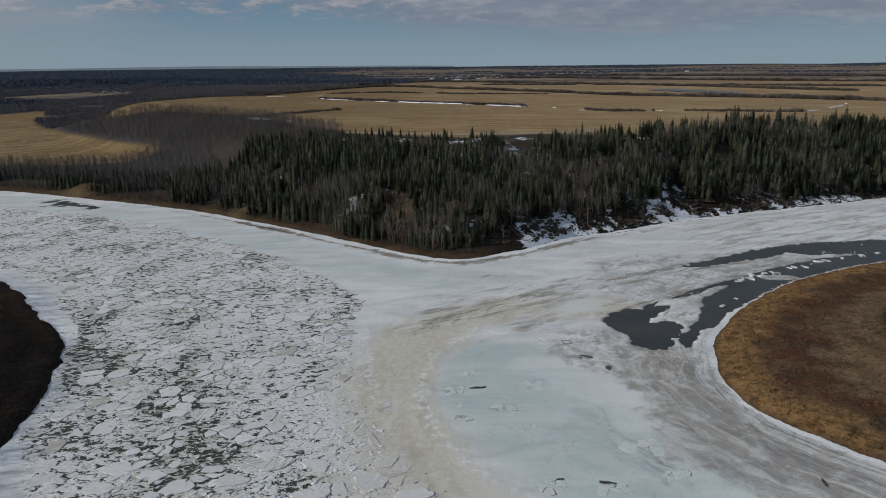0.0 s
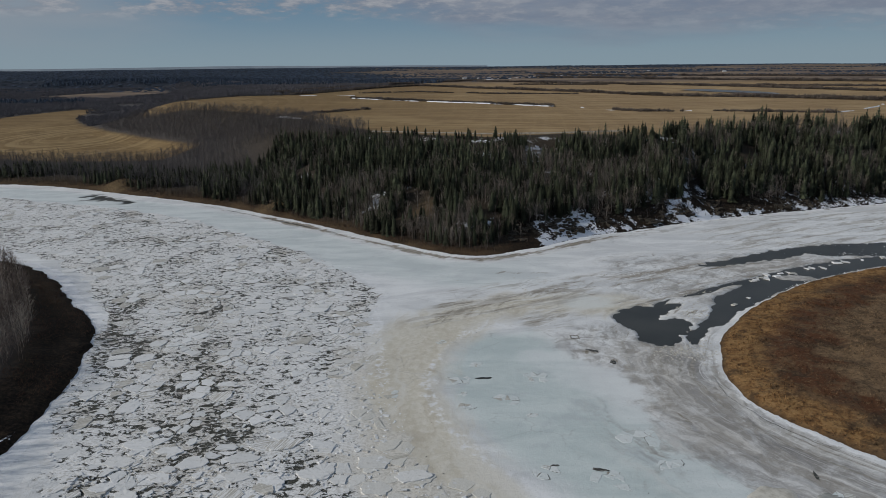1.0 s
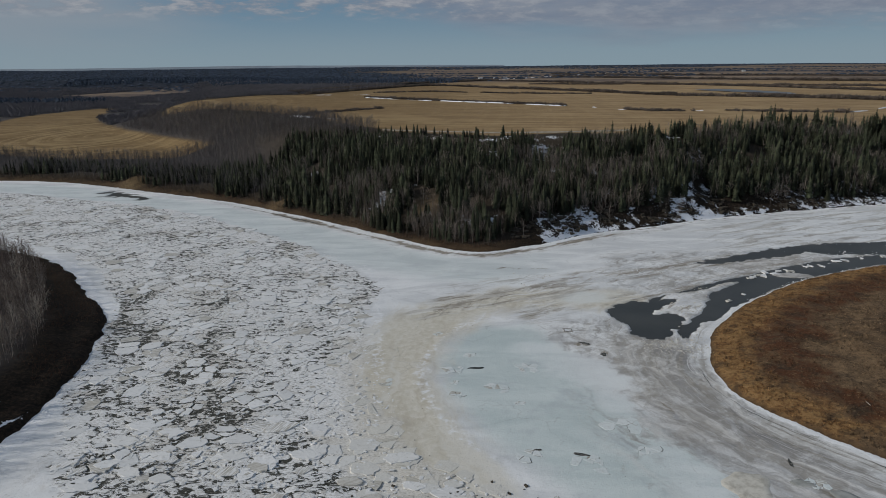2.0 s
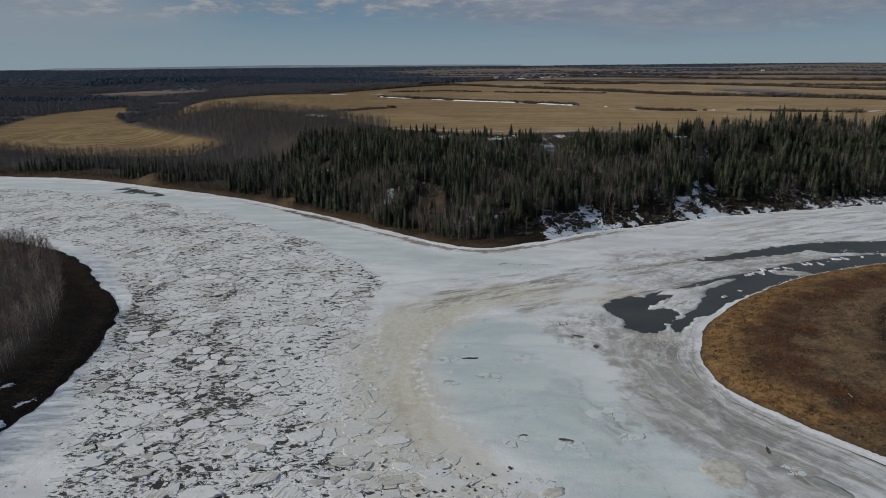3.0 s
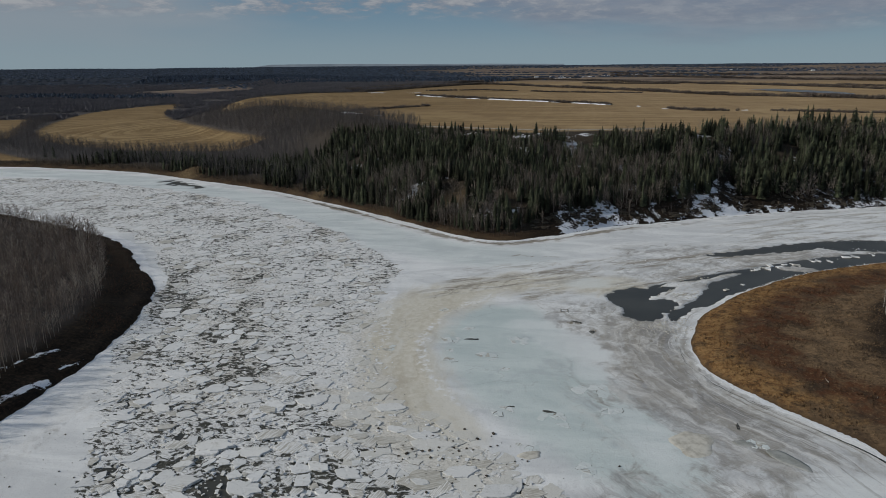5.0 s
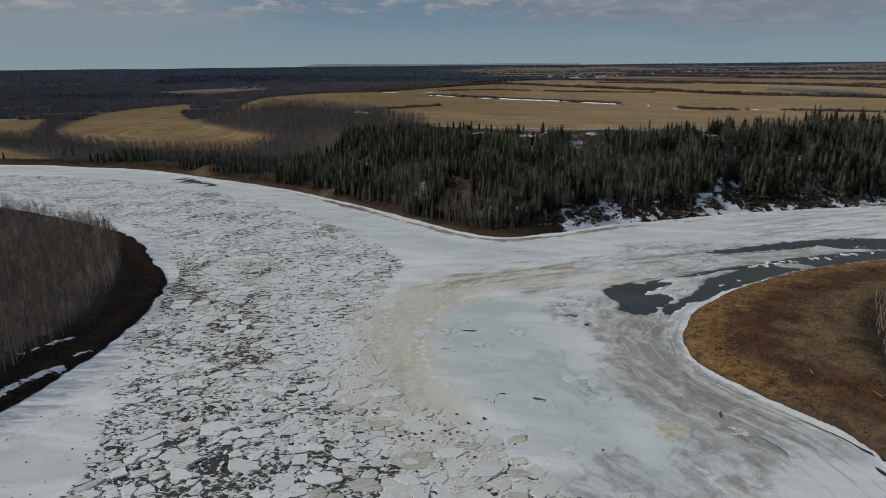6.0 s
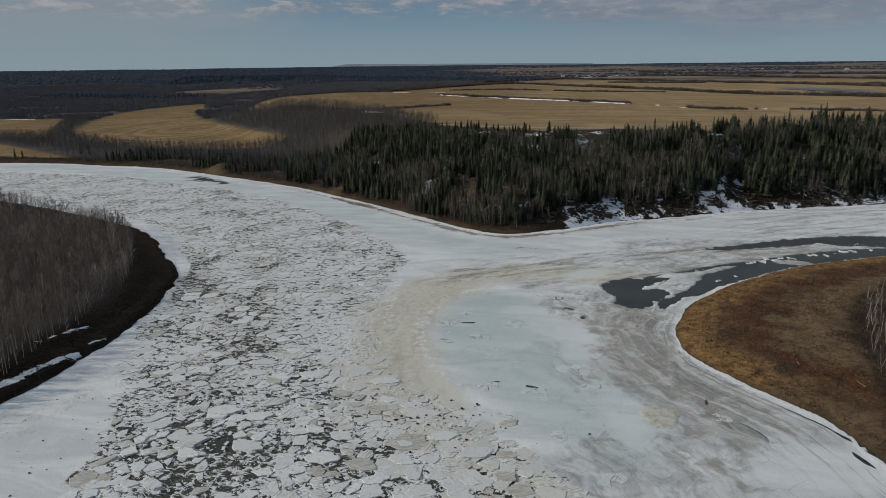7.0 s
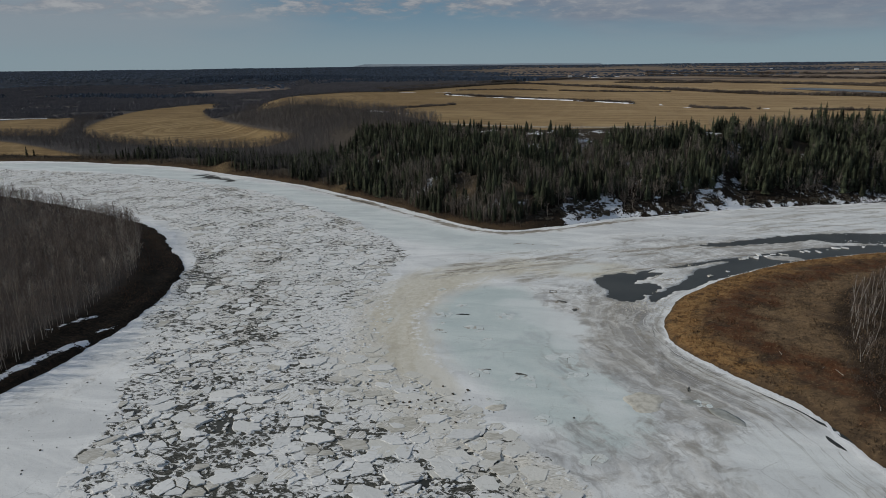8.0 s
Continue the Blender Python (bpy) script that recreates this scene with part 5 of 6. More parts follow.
def bare_shape(rnd, limbs, twigs, spread=0.2, stem=0.012, low=0.25, width=0.0045, sides=4):
    """A leafless tree one metre high: pale stem, rising limbs with fine twigs."""
    tv, tt, drift = trunk_shape(0.93, stem, stem * 0.25, sides, 0.05, rnd)
    vs, ts = [], []
    for i in range(limbs):
        f = low + (0.95 - low) * (i / limbs) ** 0.8
        base = np.array([drift[0] * f * f * 0.93, drift[1] * f * f * 0.93, f * 0.93])
        a = rnd.uniform(0, 6.28)
        ln = spread * (1.15 - f) * rnd.uniform(0.7, 1.4) + 0.05
        d = np.array([math.cos(a), math.sin(a), rnd.uniform(0.7, 1.7)])
        tip = base + d * ln
        s = np.array([-math.sin(a), math.cos(a), 0])
        blade(vs, ts, base, tip, s, width)
        blade(vs, ts, base, tip, np.cross(s, d / np.linalg.norm(d)), width)
        for k in range(twigs):
            t = rnd.uniform(0.25, 0.95)
            p = base + (tip - base) * t
            e = p + (d * 0.5 + rnd.normal(0, 0.5, 3) + np.array([0, 0, 0.35])) * ln * rnd.uniform(0.35, 0.7)
            blade(vs, ts, p, e, rnd.normal(0, 0.6, 3), width * 0.7)
    return (np.array(tv), np.array(tt)), (np.array(vs), np.array(ts))


def joined(a, b):
    return np.vstack([a[0], b[0]]), np.vstack([a[1], b[1] + len(a[0])])


def poisson(x0, x1, y0, y1, step, keep):
    """Jittered points of a rectangle that the test keeps."""
    gx, gy = np.meshgrid(np.arange(x0, x1, step), np.arange(y0, y1, step))
    p = np.stack([gx.ravel(), gy.ravel()], -1) + rng.uniform(-0.55, 0.55, (gx.size, 2)) * step
    return p[keep(p[:, 0], p[:, 1])]


def rows_for(points, lo, hi, kinds, sink=0.1):
    z = ground_height(points[:, 0], points[:, 1]) - sink
    return np.c_[points, z, rng.uniform(lo, hi, len(points)) * rng.uniform(0.85, 1.1, len(points)), rng.integers(0, kinds, len(points))]


def make_things(name, shapes, rows, trunk_mat, crown_mat, label, group, lean=1.5):
    """The first of each kind with its parts, the rest as copies."""
    firsts = []
    for trunk, crown in shapes:
        root = tagged(new(name), label, "tree", group)
        part("trunk", quick_mesh("trunk", *trunk), trunk_mat, root)
        part("crown", quick_mesh("crown", *crown, flat_shade=True), crown_mat, root)
        firsts.append([root, False])
    for x, y, z, size, kind in rows:
        m = pose(x, y, z, rng.normal(0, lean), rng.normal(0, lean), rng.uniform(0, 360)) @ Matrix.Diagonal((size, size, size, 1))
        slot = firsts[int(kind)]
        if not slot[1]:
            slot[0].matrix_basis, slot[1] = m, True
        else:
            keep = slot[0].matrix_basis.copy()
            slot[0].matrix_basis = Matrix.Identity(4)
            copy_thing(slot[0], m)
            slot[0].matrix_basis = keep


SPRUCES = [spruce_shape(shape_rng, 20, 8) for _ in range(6)]
SPRUCES_BROAD = [spruce_shape(shape_rng, 16, 8, 5, (0.22, 0.3)) for _ in range(3)]
SPRUCES_FAR = [joined(*spruce_shape(shape_rng, 17, 5, 3)) for _ in range(8)]
BARES = [bare_shape(shape_rng, 22, 5, 0.21, 0.0135, 0.38, 0.0036) for _ in range(6)]
BARES_FAR = [joined(*bare_shape(shape_rng, 15, 4, 0.22, 0.009, 0.2, 0.0046, 3)) for _ in range(8)]
BIRCHES = [bare_shape(shape_rng, 24, 6, 0.36, 0.012, 0.16, 0.0042) for _ in range(6)]
POPLARS = [bare_shape(shape_rng, 28, 6, 0.17, 0.011, 0.25, 0.0030) for _ in range(6)]
ASPENS = [joined(*bare_shape(shape_rng, 11, 3, 0.24, 0.009, 0.22, 0.006, 3)) for _ in range(6)]
BUSHES = [joined(*bare_shape(shape_rng, 10, 2, 0.6, 0.008, 0.02, 0.014, 3)) for _ in range(5)]


def far_bush(rnd):
    """A broad bare bush of a few wide strokes, for the far country."""
    vs, ts = [], []
    for k in range(34):
        a, f = rnd.uniform(0, 6.28), 0.62 * rnd.random() ** 0.5
        p = np.array([math.cos(a) * f * 0.9, math.sin(a) * f * 0.9, rnd.uniform(0, 0.35)])
        q = p + np.array([rnd.normal(0, 0.22), rnd.normal(0, 0.22), 0.0])
        q[2] = (1 - 1.1 * f * f) * rnd.uniform(0.45, 1.0)
        turn = rnd.uniform(0, 6.28)
        blade(vs, ts, p, q, np.array([math.cos(turn), math.sin(turn), 0.0]), 0.085)
    return np.array(vs), np.array(ts)


FAR_BUSHES = [far_bush(shape_rng) for _ in range(5)]


def cleared(x, y):
    return np.minimum.reduce([np.hypot(x - cx, (y - cy) * 0.8) / cr for cx, cy, cr in CLEARINGS + GULLY]) < 0.75 + 0.5 * value_noise(x, y, 5, 69, 2)


def bluff(x, y):
    d1 = depth_in(LAND_FAR, x, y)
    top = np.interp(x, TOP_X, TOP_D)
    lower = np.interp(x, [10, 30, 60, 105, 125, 145, 180, 230], [5, 13, 15, 12, 20, 10, 7, 5]) + 8 * (value_noise(x, y, 20, 71, 2) - 0.5)
    thin = value_noise(x, y, 18, 73, 2)
    return (d1 > lower) & (d1 < np.where(x > 110, top + 9, top * np.interp(x, [40, 100], [0.91, 0.98]))) & (plateau(x, y) > 0.55) & (thin > 0.27) & (x < 430) & ~bare_ground(x, y) & ~cleared(x, y)


spots = poisson(-120, 430, 262, 520, 2.3, bluff)
conifer = rng.random(len(spots)) < 0.22 + 0.64 * smooth(value_noise(spots[:, 0], spots[:, 1], 22, 74, 2), 0.36, 0.56)
sp = spots[conifer]
band = poisson(-460, -80, 330, 480, 3.0, lambda x, y: (lambda d: (d > 5) & (d < np.interp(x, [-440, -200, -110], [30, 34, 60])))(depth_in(LAND_FAR, x, y)) & (value_noise(x, y, 20, 75, 3) > np.interp(x, [-440, -300, -200, -120], [0.62, 0.54, 0.40, 0.28])) & (plateau(x, y) <= 0.55) & ~bare_ground(x, y) & (field_share(x, y, depth_in(LAND_FAR, x, y))[1] < 0.2))
edge_x = np.concatenate([rng.uniform(-85, 45, 46), np.array([-56, -52, -38, -33, -28, -14, -10, 4, 8, 12, 30, 34, 37])])
edge = np.stack([edge_x, np.interp(edge_x, [-85, -63, -18, 12, 45], [452, 442, 432, 412, 414]) + rng.normal(0, 3.0, len(edge_x))], -1)
sp = np.vstack([sp, band, edge])
rows = rows_for(sp, 5.6, 10.8, 6)
rows[:, 3] *= 1 + 0.14 * smooth(rows[:, 0], 90, 200)
rows[-len(edge):, 3] *= 0.85
rows[len(sp) - len(edge) - len(band):len(sp) - len(edge), 3] *= 0.9
rows[:, 3] *= 0.82 + 0.42 * value_noise(rows[:, 0], rows[:, 1], 13, 78, 2)
tall = rng.random(len(rows)) < 0.07
rows[tall, 3] *= 1.3
rows[:, 3] *= 1 - 0.3 * (1 - smooth(rows[:, 0], 70, 130)) * smooth(depth_in(LAND_FAR, rows[:, 0], rows[:, 1]) / np.interp(rows[:, 0], TOP_X, TOP_D), 0.75, 1.0)
broad = rows[-len(edge):].copy()
broad[:, 4] = rng.integers(0, 3, len(broad))
make_things("spruce_tree", SPRUCES_BROAD, broad, BARK, NEEDLES, "broad dark spruce standing at the edge of the stubble field", "spruces at the field edge")
rows = rows[:-len(edge)]
rows = rows[np.argsort(np.abs(rows[:, 0] - 30) + 1.6 * rows[:, 1])]
make_things("spruce_tree", SPRUCES, rows[:300], BARK, NEEDLES, "dark green narrow spruce on the wooded river bluff", "spruces on the bluff")
rows[300:, 4] = rng.integers(0, 8, len(rows) - 300)
scatter_mesh("spruce_wood", SPRUCES_FAR, rows[300:], NEEDLES, "dense dark green spruce wood covering the bluff")
extra = poisson(-100, 300, 262, 420, 6.0, lambda x, y: (lambda d: (d > 5) & (d < 30))(depth_in(LAND_FAR, x, y)) & (value_noise(x, y, 16, 77, 2) > 0.5))
bare_rows = rows_for(np.vstack([spots[~conifer], extra]), 5.5, 10.5, 6)
bare_rows = bare_rows[np.argsort(np.abs(bare_rows[:, 0] - 20) + 1.6 * bare_rows[:, 1])]
bare_rows = np.vstack([bare_rows[:750:5], np.delete(bare_rows, np.arange(0, 750, 5), axis=0)])
make_things("birch_tree", BIRCHES, bare_rows[:150], BIRCH_STEM, BIRCH_LIMBS, "bare pale-stemmed birch at the foot of the bluff", "birches on the bluff", 8.0)
scatter_mesh("birch_wood", BARES_FAR, bare_rows[150:], PALE_BARK, "bare pale birches among the spruces")
shrubs = np.vstack([along_shore(window(SHORE_FAR, -450, 22, 255, 460), 5.5, 3.2, 2000), along_shore(window(SHORE_FAR, 22, 260, 262, 380), 9.0, 5.0, 260)])
shrubs = shrubs[depth_in(LAND_FAR, shrubs[:, 0], shrubs[:, 1]) > 1.5]
scatter_mesh("bank_scrub", BUSHES, rows_for(shrubs, 0.8, 2.4, 5), HEDGE_TWIGS, "low bare brown scrub along the river bank", "shrub")
shrubs = along_shore(window(SHORE_FAR, -450, 30, 255, 460), 4.5, 3.0, 3600)
shrubs = shrubs[depth_in(LAND_FAR, shrubs[:, 0], shrubs[:, 1]) > 1.2]
scatter_mesh("bank_grass", BUSHES, rows_for(shrubs, 0.3, 0.9, 5), RUST_TWIGS, "rusty dead grass and brush along the river bank", "grass")
# slumped dark earth along the foot of the bluff
mounds = along_shore(window(SHORE_FAR, 24, 250, 262, 372), 1.0, 0.1, 2600)
away = rng.uniform(1.0, 17, len(mounds))
mounds = mounds + np.stack([-0.42 * away, 0.91 * away], -1)
mounds = mounds[value_noise(mounds[:, 0], mounds[:, 1], 7, 79, 2) > 0.47]
mz = ground_height(mounds[:, 0], mounds[:, 1])
scatter_mesh("earth_slump", CHUNKS, np.c_[mounds, mz - 0.3, 0.4 + 2.0 * rng.random(len(mounds)) ** 2, rng.integers(0, 5, len(mounds))], DEBRIS, "dark slumped earth and roots on the snowy bank", "earth")


def left_bank(x, y):
    d2 = depth_in(LAND_LEFT, x, y)
    edge = np.interp(y, [60, 97, 107, 141, 173, 204, 235, 280], [8, 9, 10, 14, 14, 11, 8, 7])
    return d2 > edge + 5 * (value_noise(x, y, 12, 81, 2) - 0.5)


spots = poisson(-330, -96, 40, 310, 2.35, left_bank)
rows = rows_for(spots, 6.5, 10.8, 6)
order = np.argsort(-rows[:, 0] + 0.35 * rows[:, 1])
rows = rows[order]
make_things("poplar_tree", POPLARS, rows[:300], POPLAR_BARK, TWIGS, "tall leafless grey poplar on the dark river bank", "poplars on the bank")
rest = rows[300:]
rest = rest[(rest[:, 0] > -190) | (np.arange(len(rest)) % 2 == 0)]
pale = rng.random(len(rest)) < 0.3
scatter_mesh("poplar_wood", BARES_FAR, rest[~pale], TWIGS, "leafless grey-brown poplar wood on the river point")
scatter_mesh("pale_poplar_wood", BARES_FAR, rest[pale], POPLAR_BARK, "paler bare poplars within the river point wood")


spots = poisson(-190, -86, 40, 290, 1.0, lambda x, y: (lambda d: (d > 0.6) & (d < 18) & (value_noise(x, y, 9, 82, 3) > np.interp(y, [120, 175], [0.6, 0.4])))(lands(x, y)[1]))
scatter_mesh("bank_brush", BUSHES, rows_for(spots, 0.3, 0.9, 5), RUST_TWIGS, "low rusty brush and dead grass on the dark bank", "shrub")


def grey_wood(x, y):
    d1 = depth_in(LAND_FAR, x, y)
    hi, lo = field_share(x, y, d1)
    top = np.interp(x, TOP_X, TOP_D)
    pl = plateau(x, y)
    return (d1 > 7) & ~bare_ground(x, y) & (hi < 0.3) & (lo < 0.4) & ((pl < 0.6) | (x < -60)) & ~((x < -390) & (d1 < 45)) & (depth_in(GREY_FIELD, x, y) < -10) & ~((pl > 0.55) & (d1 < top * 0.9)) & ((value_noise(x, y, 60, 83, 2) > 0.3) | (y < 600))


spots = poisson(-620, -40, 360, 800, 3.7, grey_wood)
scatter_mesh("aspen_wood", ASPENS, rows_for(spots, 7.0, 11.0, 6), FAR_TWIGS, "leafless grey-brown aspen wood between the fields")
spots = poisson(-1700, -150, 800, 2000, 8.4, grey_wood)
scatter_mesh("far_aspen_wood", FAR_BUSHES, rows_for(spots, 4.5, 7.5, 5), HAZED_TWIGS, "far leafless woods on the valley floor, tinted blue-grey for haze")

# ---- meadow on the right bank ----
tuft_v, tuft_t = [], []
for k in range(6):
    a = rng.uniform(0, 6.28)
    p = np.array([math.cos(a), math.sin(a), 0]) * rng.uniform(0, 0.35)
    blade(tuft_v, tuft_t, p, p * 2.2 + np.array([0, 0, rng.uniform(0.5, 1.0)]), np.array([-math.sin(a), math.cos(a), 0]), 0.13)
TUFT = [(np.array(tuft_v), np.array(tuft_t))]


def on_meadow(lo):
    return lambda x, y: depth_in(LAND_RIGHT, x, y) > lo + 1.0 * value_noise(x, y, 5, 85, 2)


spots = poisson(66, 170, 70, 258, 0.8, on_meadow(0.2))
meadow_rows = rows_for(spots, 0.3, 0.75, 1, 0.05)
meadow_rows[:, 3] *= 0.5 + 0.7 * smooth(value_noise(spots[:, 0], spots[:, 1], 3.5, 86, 3), 0.3, 0.75)
grass = scatter_mesh("dry_grass", TUFT, meadow_rows, STRAW, "tawny dry grass covering the meadow", "grass")
co = np.empty(len(grass.data.vertices) * 3, np.float32)
grass.data.vertices.foreach_get("co", co)
co = co.reshape(-1, 3).astype(float)
inland = grass.data.attributes.new("inland", "FLOAT", "POINT")
inland.data.foreach_set("value", depth_in(LAND_RIGHT, co[:, 0], co[:, 1]).astype(np.float32))
gold = grass.data.attributes.new("gold", "FLOAT", "POINT")
gold.data.foreach_set("value", gold_share(depth_in(LAND_RIGHT, co[:, 0], co[:, 1]), co[:, 1]).astype(np.float32))
spots = poisson(70, 190, 60, 258, 1.9, lambda x, y: on_meadow(4)(x, y) & (value_noise(x, y, 22, 87, 3) > 0.74))
scatter_mesh("willow_scrub", BUSHES, rows_for(spots, 0.3, 0.7, 5), RUST_TWIGS, "low reddish-brown willow scrub in the grass", "shrub")
spots = poisson(104, 200, 86, 235, 3.3, lambda x, y: x > grove(y) + 1.5 + 4 * value_noise(x, y, 9, 88, 2))
rows = rows_for(spots, 4.5, 7.5, 6)
rows = rows[np.argsort(rows[:, 0] - 0.5 * rows[:, 1])]
make_things("birch_tree", BARES, rows[:60], WHITE_BARK, TWIGS, "slender bare white-stemmed birch above the meadow", "birches by the meadow", 7.0)
scatter_mesh("thicket", BARES_FAR, rows[60::3], TWIGS, "bare grey-brown birch thicket above the meadow")
spots = poisson(102, 176, 86, 236, 1.8, lambda x, y: x > grove(y) + 5 * (value_noise(x, y, 8, 89, 2) - 0.3))
scatter_mesh("undergrowth", BUSHES, rows_for(spots, 0.8, 2.2, 5), HEDGE_TWIGS, "dark brown undergrowth below the birches", "shrub")


def log_shape(length, r):
    vs, ts, _ = trunk_shape(length, r, r * 0.5, 7, 0.03, shape_rng)
    return quick_mesh("fallen_log", np.array(vs), np.array(ts))


for x, y, ln, turn in ((109, 100, 5.0, 70), (107, 117, 3.2, 110), (104, 121, 2.6, 60), (96, 128, 1.8, 95)):
    me = log_shape(ln * 0.8, 0.09)
    me.materials.append(POPLAR_BARK)
    z = float(ground_height(np.array([x * 1.0]), np.array([y * 1.0]))[0])
    tagged(new("fallen_log", me), "pale fallen log lying in the dry grass", "log", "fallen logs").matrix_world = pose(x, y, z + 0.12, 0, 88, turn)

# ---- fields and far country ----
HEDGES = [([(-141, 926), (-68, 857), (14, 793), (99, 717)], 2.5, 4.5), ([(-251, 1040), (-100, 1420), (45, 1259), (173, 1090), (272, 935), (388, 862), (506, 755), (640, 670)], 4, 7),
          ([(-60, 1900), (65, 1780), (247, 1565), (472, 1300), (623, 1018), (780, 860)], 4, 7), ([(150, 652), (178, 628), (215, 632), (300, 606), (326, 598)], 2, 4.5),
          ([(-150, 1085), (-60, 1110), (60, 1030), (173, 1000)], 2, 4), ([(260, 2300), (450, 2000), (640, 1750), (900, 1500), (1200, 1400)], 5, 9), ([(-160, 585), (-128, 640), (-90, 690)], 2, 4),
          ([(-300, 1100), (-150, 1560), (60, 1880)], 4, 7), ([(120, 1480), (420, 1380), (700, 1240), (1000, 1080)], 3, 6), ([(300, 2700), (700, 2300), (1300, 1950)], 5, 9)]
pts, size = [], []
for h, lo, hi in HEDGES:
    ln = spline(h, 2.2)
    ln = np.repeat(ln, 3, axis=0) + rng.normal(0, 2.8, (len(ln) * 3, 2))
    ln = ln[value_noise(ln[:, 0], ln[:, 1], 45, 91, 2) > 0.25]
    pts.append(ln)
    size.append(rng.uniform(lo, hi, len(ln)))
rows = rows_for(np.vstack(pts), 1, 1.0001, 5)
rows[:, 3] = np.concatenate(size) * (0.6 + 0.8 * value_noise(rows[:, 0], rows[:, 1], 25, 93, 2))
scatter_mesh("hedgerow", FAR_BUSHES, rows, HEDGE_FAR, "bare brown shrub rows between stubble fields", "hedge")


def snow_ribbon(points, width, height, gaps, seed, label="old white snow drift beside a field hedge", group="snow drifts in the fields", wander=3.0, step=4.0, patch=28):
    """A low drift of snow along a line, broken by gaps."""
    ln = spline(points, step)
    d = np.gradient(ln, axis=0)
    nrm = np.stack([-d[:, 1], d[:, 0]], -1) / (np.linalg.norm(d, axis=1)[:, None] + 1e-9)
    w = width * smooth(value_noise(ln[:, 0], ln[:, 1], patch, seed, 2), gaps, gaps + 0.18)[:, None]
    off = (value_noise(ln[:, 0], ln[:, 1], 14, seed + 3, 2)[:, None] - 0.5) * wander
    vs = []
    for k, f in enumerate((-0.5, -0.28, 0.0, 0.28, 0.5)):
        p = ln + nrm * (w * f + off)
        z = ground_height(p[:, 0], p[:, 1]) + (0, 0.75, 1, 0.75, 0)[k] * height * np.minimum(1, w[:, 0] / width) - 0.25
        vs.append(np.c_[p, z])
    v = np.stack(vs, 1).reshape(-1, 3)
    idx = np.arange(len(ln) * 5).reshape(-1, 5)
    q = np.stack([idx[:-1, :-1], idx[1:, :-1], idx[1:, 1:], idx[:-1, 1:]], -1).reshape(-1, 4)
    me = quick_mesh("snow_drift", v, q)
    me.materials.append(SNOW)
    tagged(new("snow_drift", me), label, "snow drift", group)


for points, width, height, gaps, seed in (([(-141, 921), (-68, 852), (14, 788), (101, 712)], 5, 1.2, 0.2, 3), ([(126, 690), (140, 655), (172, 640), (216, 634)], 6, 1.0, 0.45, 5),
                                          ([(322, 597), (360, 625), (421, 690), (440, 720)], 3.5, 1.0, 0.35, 8), ([(-155, 594), (-138, 578), (-118, 562), (-80, 545)], 11, 1.0, 0.3, 11),
                                          ([(-251, 1020), (-200, 1015), (-150, 1010)], 4, 0.8, 0.4, 14), ([(60, 1255), (180, 1088), (280, 930)], 6, 1.2, 0.52, 17),
                                          ([(250, 1560), (480, 1300), (630, 1015)], 8, 1.4, 0.5, 19), ([(0, 1829), (390, 2590), (940, 3290)], 14, 1.5, 0.4, 23),
                                          ([(-1190, 2140), (-1130, 2130), (-1080, 2126)], 24, 1.0, 0.0, 27), ([(-790, 770), (-735, 785), (-690, 800)], 9, 0.6, 0.0, 37)):
    snow_ribbon(points, width, height, gaps, seed)

ln = spline([(-57, 463), (-32, 455), (-11, 448.5), (16, 440), (47, 442), (69, 444.5), (110, 452)], 3.0)
d = np.gradient(ln, axis=0)
nrm = np.stack([-d[:, 1], d[:, 0]], -1) / np.linalg.norm(d, axis=1)[:, None]
v = np.stack([np.c_[ln + nrm * o, ground_height(*(ln + nrm * o).T) + h] for o, h in ((-2.2, 0.0), (-1.2, 0.45), (1.2, 0.45), (2.2, 0.0))], 1).reshape(-1, 3)
idx = np.arange(len(ln) * 4).reshape(-1, 4)
q = np.stack([idx[:-1, :-1], idx[1:, :-1], idx[1:, 1:], idx[:-1, 1:]], -1).reshape(-1, 4)
me = quick_mesh("farm_track", v, q)
me.materials.append(plain_material("track_gravel", (0.26, 0.225, 0.18), (0.40, 0.355, 0.29), 0.4))
tagged(new("farm_track", me), "pale gravel farm track along the top of the bluff", "track", kind="structure")


def water_patch(name, points, z, label):
    ln = spline(points + points[:1], 6.0)
    bm = bmesh.new()
    bm.faces.new([bm.verts.new((x, y, z)) for x, y in ln[:-1]])
    me = bpy.data.meshes.new(name)
    bm.to_mesh(me)
    bm.free()
    me.materials.append(WATER)
    tagged(new(name, me), label, "pond", kind="structure")


water_patch("pond", [(350, 1110), (379, 1034), (408, 986), (432, 940), (448, 1000), (423, 1089), (395, 1140)], 33.7, "long still pond in the stubble field")


def cones(shape_rng):
    v, t = [], []
    for k in range(2):
        z0, r = k * 0.42, 0.25 * (1 - k * 0.42)
        q = len(v)
        for s in range(5):
            a = s * 1.2566 + k
            v.append((r * math.cos(a) * shape_rng.uniform(0.8, 1.2), r * math.sin(a) * shape_rng.uniform(0.8, 1.2), z0))
        v.append((0, 0, z0 + 0.58))
        t += [(q + s, q + (s + 1) % 5, q + 5) for s in range(5)]
    return np.array(v), np.array(t)


CONES = [cones(shape_rng) for _ in range(4)]
DARK_FOREST = np.array([(-1250, 2050), (-1000, 2060), (-800, 2040), (-640, 1700), (-500, 1500), (-250, 1560), (-56, 1660), (-20, 1800), (-300, 1950), (-480, 2000), (-900, 2400), (-1250, 2400)], float)
RIDGE = spline([(-1700, 1390), (-1400, 1385), (-1195, 1360), (-1051, 1350), (-880, 1310), (-800, 1325)], 20)


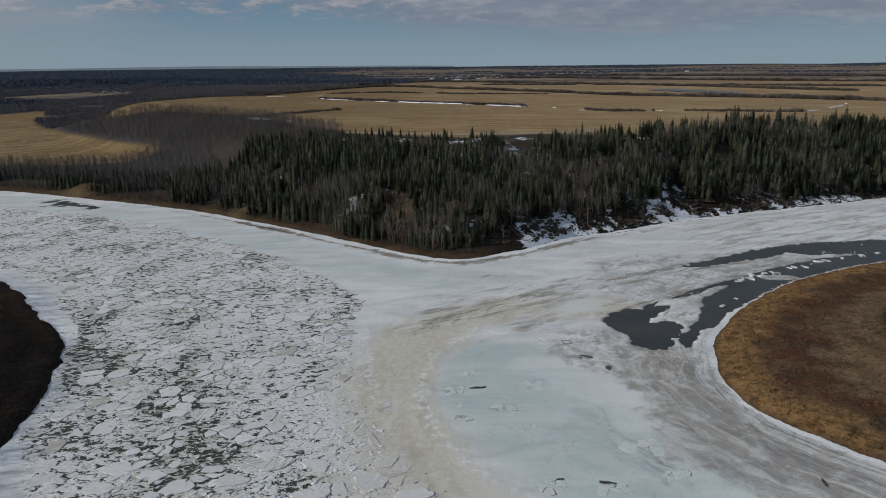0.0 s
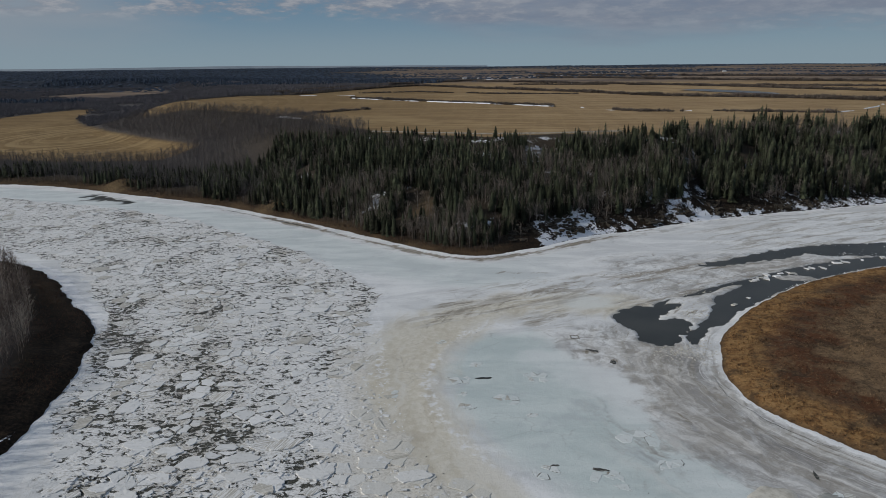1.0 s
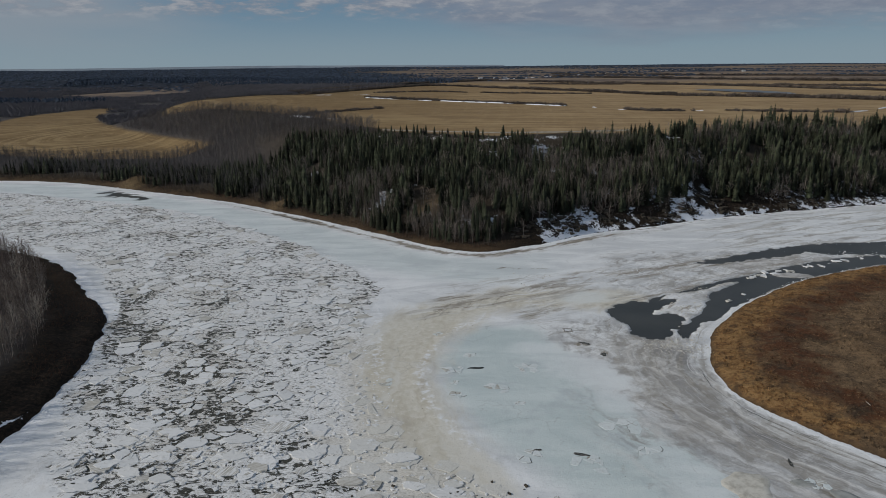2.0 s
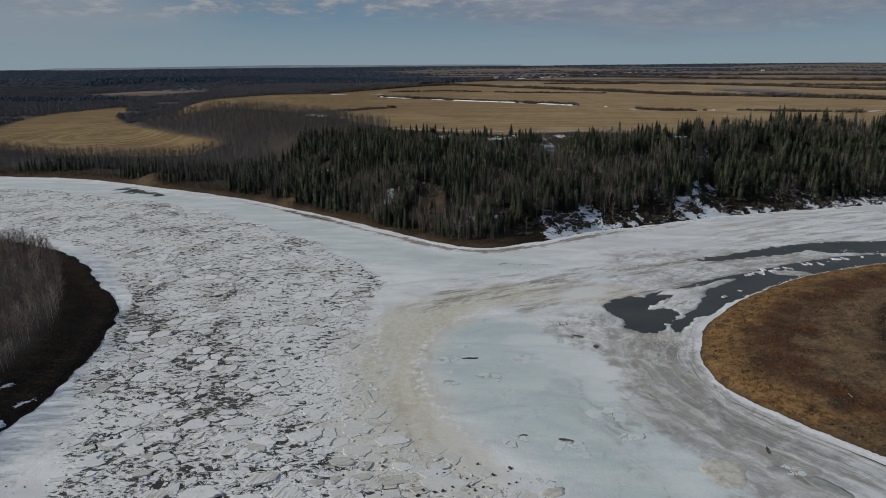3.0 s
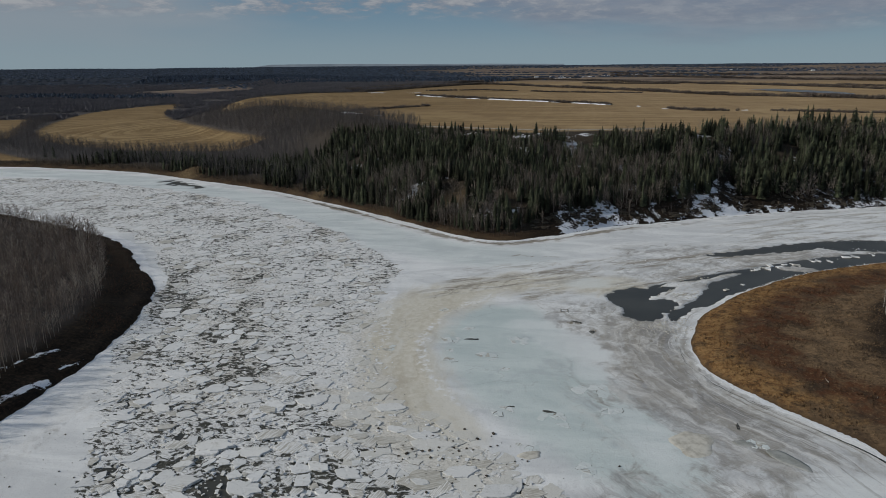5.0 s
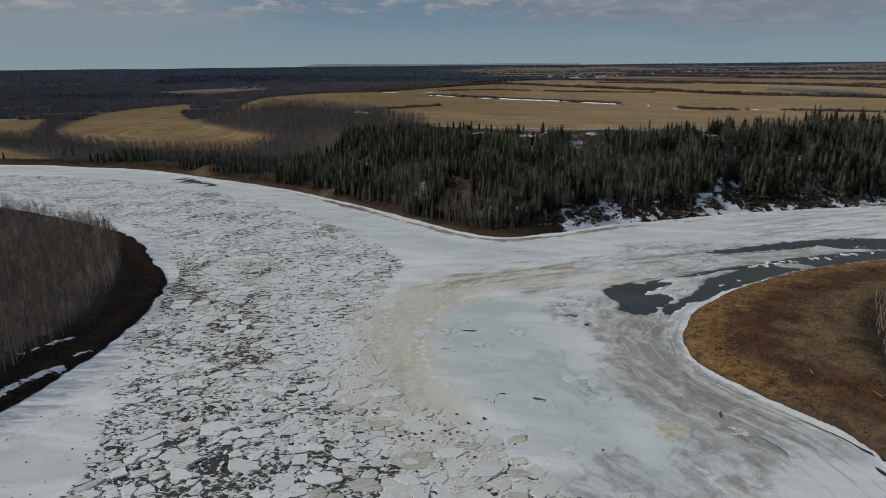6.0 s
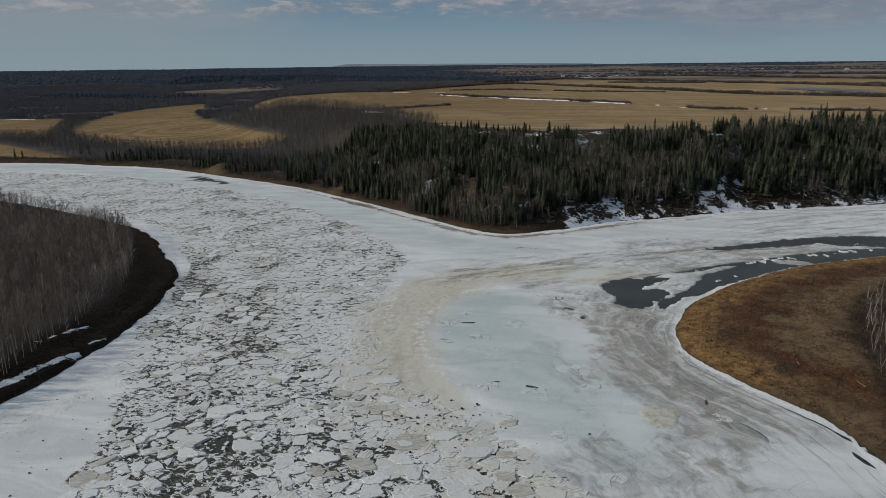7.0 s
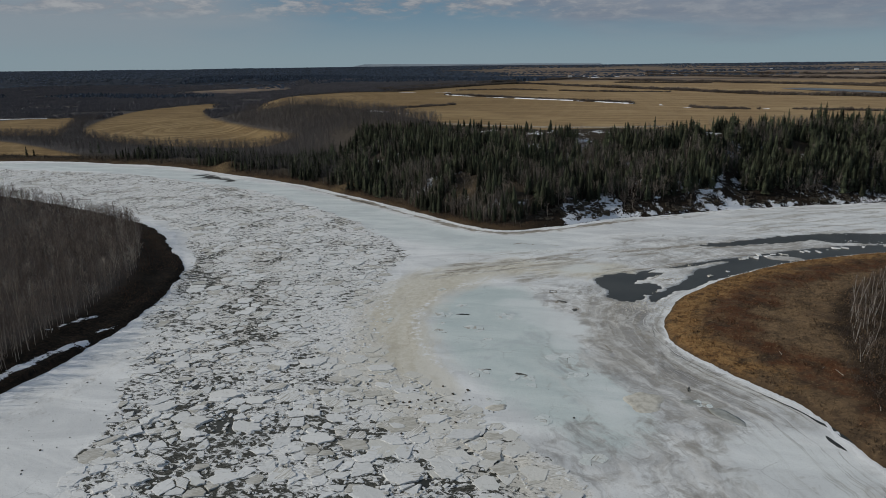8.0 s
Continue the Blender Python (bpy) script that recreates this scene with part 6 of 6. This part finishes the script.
def dark_woods(x, y):
    v = value_noise(x, y, 90, 97, 3)
    return ((depth_in(DARK_FOREST, x, y) > 0) & (v > 0.33)) | ((line_gap(RIDGE, x, y) < 70) & (v > 0.5))


scatter_mesh("conifer_forest", [(v * (1.7, 1.7, 0.75), t) for v, t in CONES], rows_for(poisson(-1750, 0, 1280, 2410, 8.5, dark_woods), 7, 12, 4), HAZED_TREES, "dark conifer forest beyond the fields, with a blue haze tint")


def far_woods(x, y):
    v = value_noise(x * 0.3, y, 170, 95, 3)
    west = 1 - smooth(x + 0.25 * (y - 1800), -500, 300)
    return v > np.interp(y, [1800, 2600, 3600, 4200, 4600], [0.68, 0.63, 0.6, 0.5, 0.2]) - (0.40 + 0.12 * (value_noise(x, y, 600, 101, 2) - 0.5)) * west


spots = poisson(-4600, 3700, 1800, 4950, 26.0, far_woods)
scatter_mesh("far_forest", [(v * (11, 11, 1), t) for v, t in CONES], rows_for(spots, 2.6, 4.6, 4), HAZED_TREES, "dark forest strips towards the horizon, tinted blue for haze")

# a low range beyond the forests, pale blue haze put into its colour
hx = np.linspace(-3600, 200, 80)
hz = 66 + 9 * np.exp(-((hx + 1500) / 900) ** 2) + 3 * np.exp(-((hx + 300) / 300) ** 2) + 1.5 * (value_noise(hx, hx * 0, 160, 99, 2) - 0.5)
v = np.vstack([np.c_[hx, np.full(80, 4870), np.full(80, 30)], np.c_[hx, np.full(80, 4930), hz], np.c_[hx, np.full(80, 5400), hz - 6]])
idx = np.arange(240).reshape(3, 80)
q = np.stack([idx[:-1, :-1], idx[:-1, 1:], idx[1:, 1:], idx[1:, :-1]], -1).reshape(-1, 4)
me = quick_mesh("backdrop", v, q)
me.materials.append(plain_material("hazed_range", (0.20, 0.24, 0.28), (0.26, 0.30, 0.34), 0.004))
tagged(new("backdrop", me), "low hills on the horizon, coloured pale blue for haze", "hills", kind="structure")


def farmhouse(x, y, w, d, h, turn):
    z = float(ground_height(np.array([x * 1.0]), np.array([y * 1.0]))[0])
    root = tagged(new("farmhouse"), "small white farm building far across the fields", "house", "far farm buildings")
    body = np.array([(sx * w / 2, sy * d / 2, z0) for z0 in (-1, h) for sx, sy in ((-1, -1), (1, -1), (1, 1), (-1, 1))] + [(-w / 2, 0, h * 1.55), (w / 2, 0, h * 1.55)])
    tris = np.array([(0, 1, 5), (0, 5, 4), (1, 2, 6), (1, 6, 5), (2, 3, 7), (2, 7, 6), (3, 0, 4), (3, 4, 7), (4, 7, 8), (5, 9, 6)])
    part("wall", quick_mesh("wall", body, tris, None, True), WALL_PAINT, root)
    e = 0.5
    over = np.array([(sx * (w / 2 + e), sy * (d / 2 + e), h - 0.3 + t) for t in (0, 0.25) for sx, sy in ((-1, -1), (1, -1), (1, 1), (-1, 1))] + [(sx * (w / 2 + e), 0, h * 1.55 + t) for t in (0.02, 0.3) for sx in (-1, 1)])
    roof = np.array([(4, 5, 11), (4, 11, 10), (6, 7, 10), (6, 10, 11), (0, 4, 10), (0, 10, 8), (7, 3, 8), (7, 8, 10), (1, 9, 11), (1, 11, 5), (2, 6, 11), (2, 11, 9), (0, 1, 5), (0, 5, 4), (2, 3, 7), (2, 7, 6)])
    part("roof", quick_mesh("roof", over, roof, None, True), ROOF_TIN, root)
    root.matrix_basis = pose(x, y, z, 0, 0, turn)


WALL_PAINT = plain_material("white_boards", (0.66, 0.66, 0.64), (0.78, 0.78, 0.76), 1.0)
ROOF_TIN = plain_material("grey_tin_roof", (0.30, 0.31, 0.33), (0.42, 0.43, 0.45), 1.0, rough=0.5)
for place in ((19, 2072, 11, 8, 3.2, 10), (60, 2110, 8, 6, 2.6, 80), (95, 2132, 9, 7, 2.8, 20), (1117, 2968, 13, 9, 4, 0)):
    farmhouse(*place)
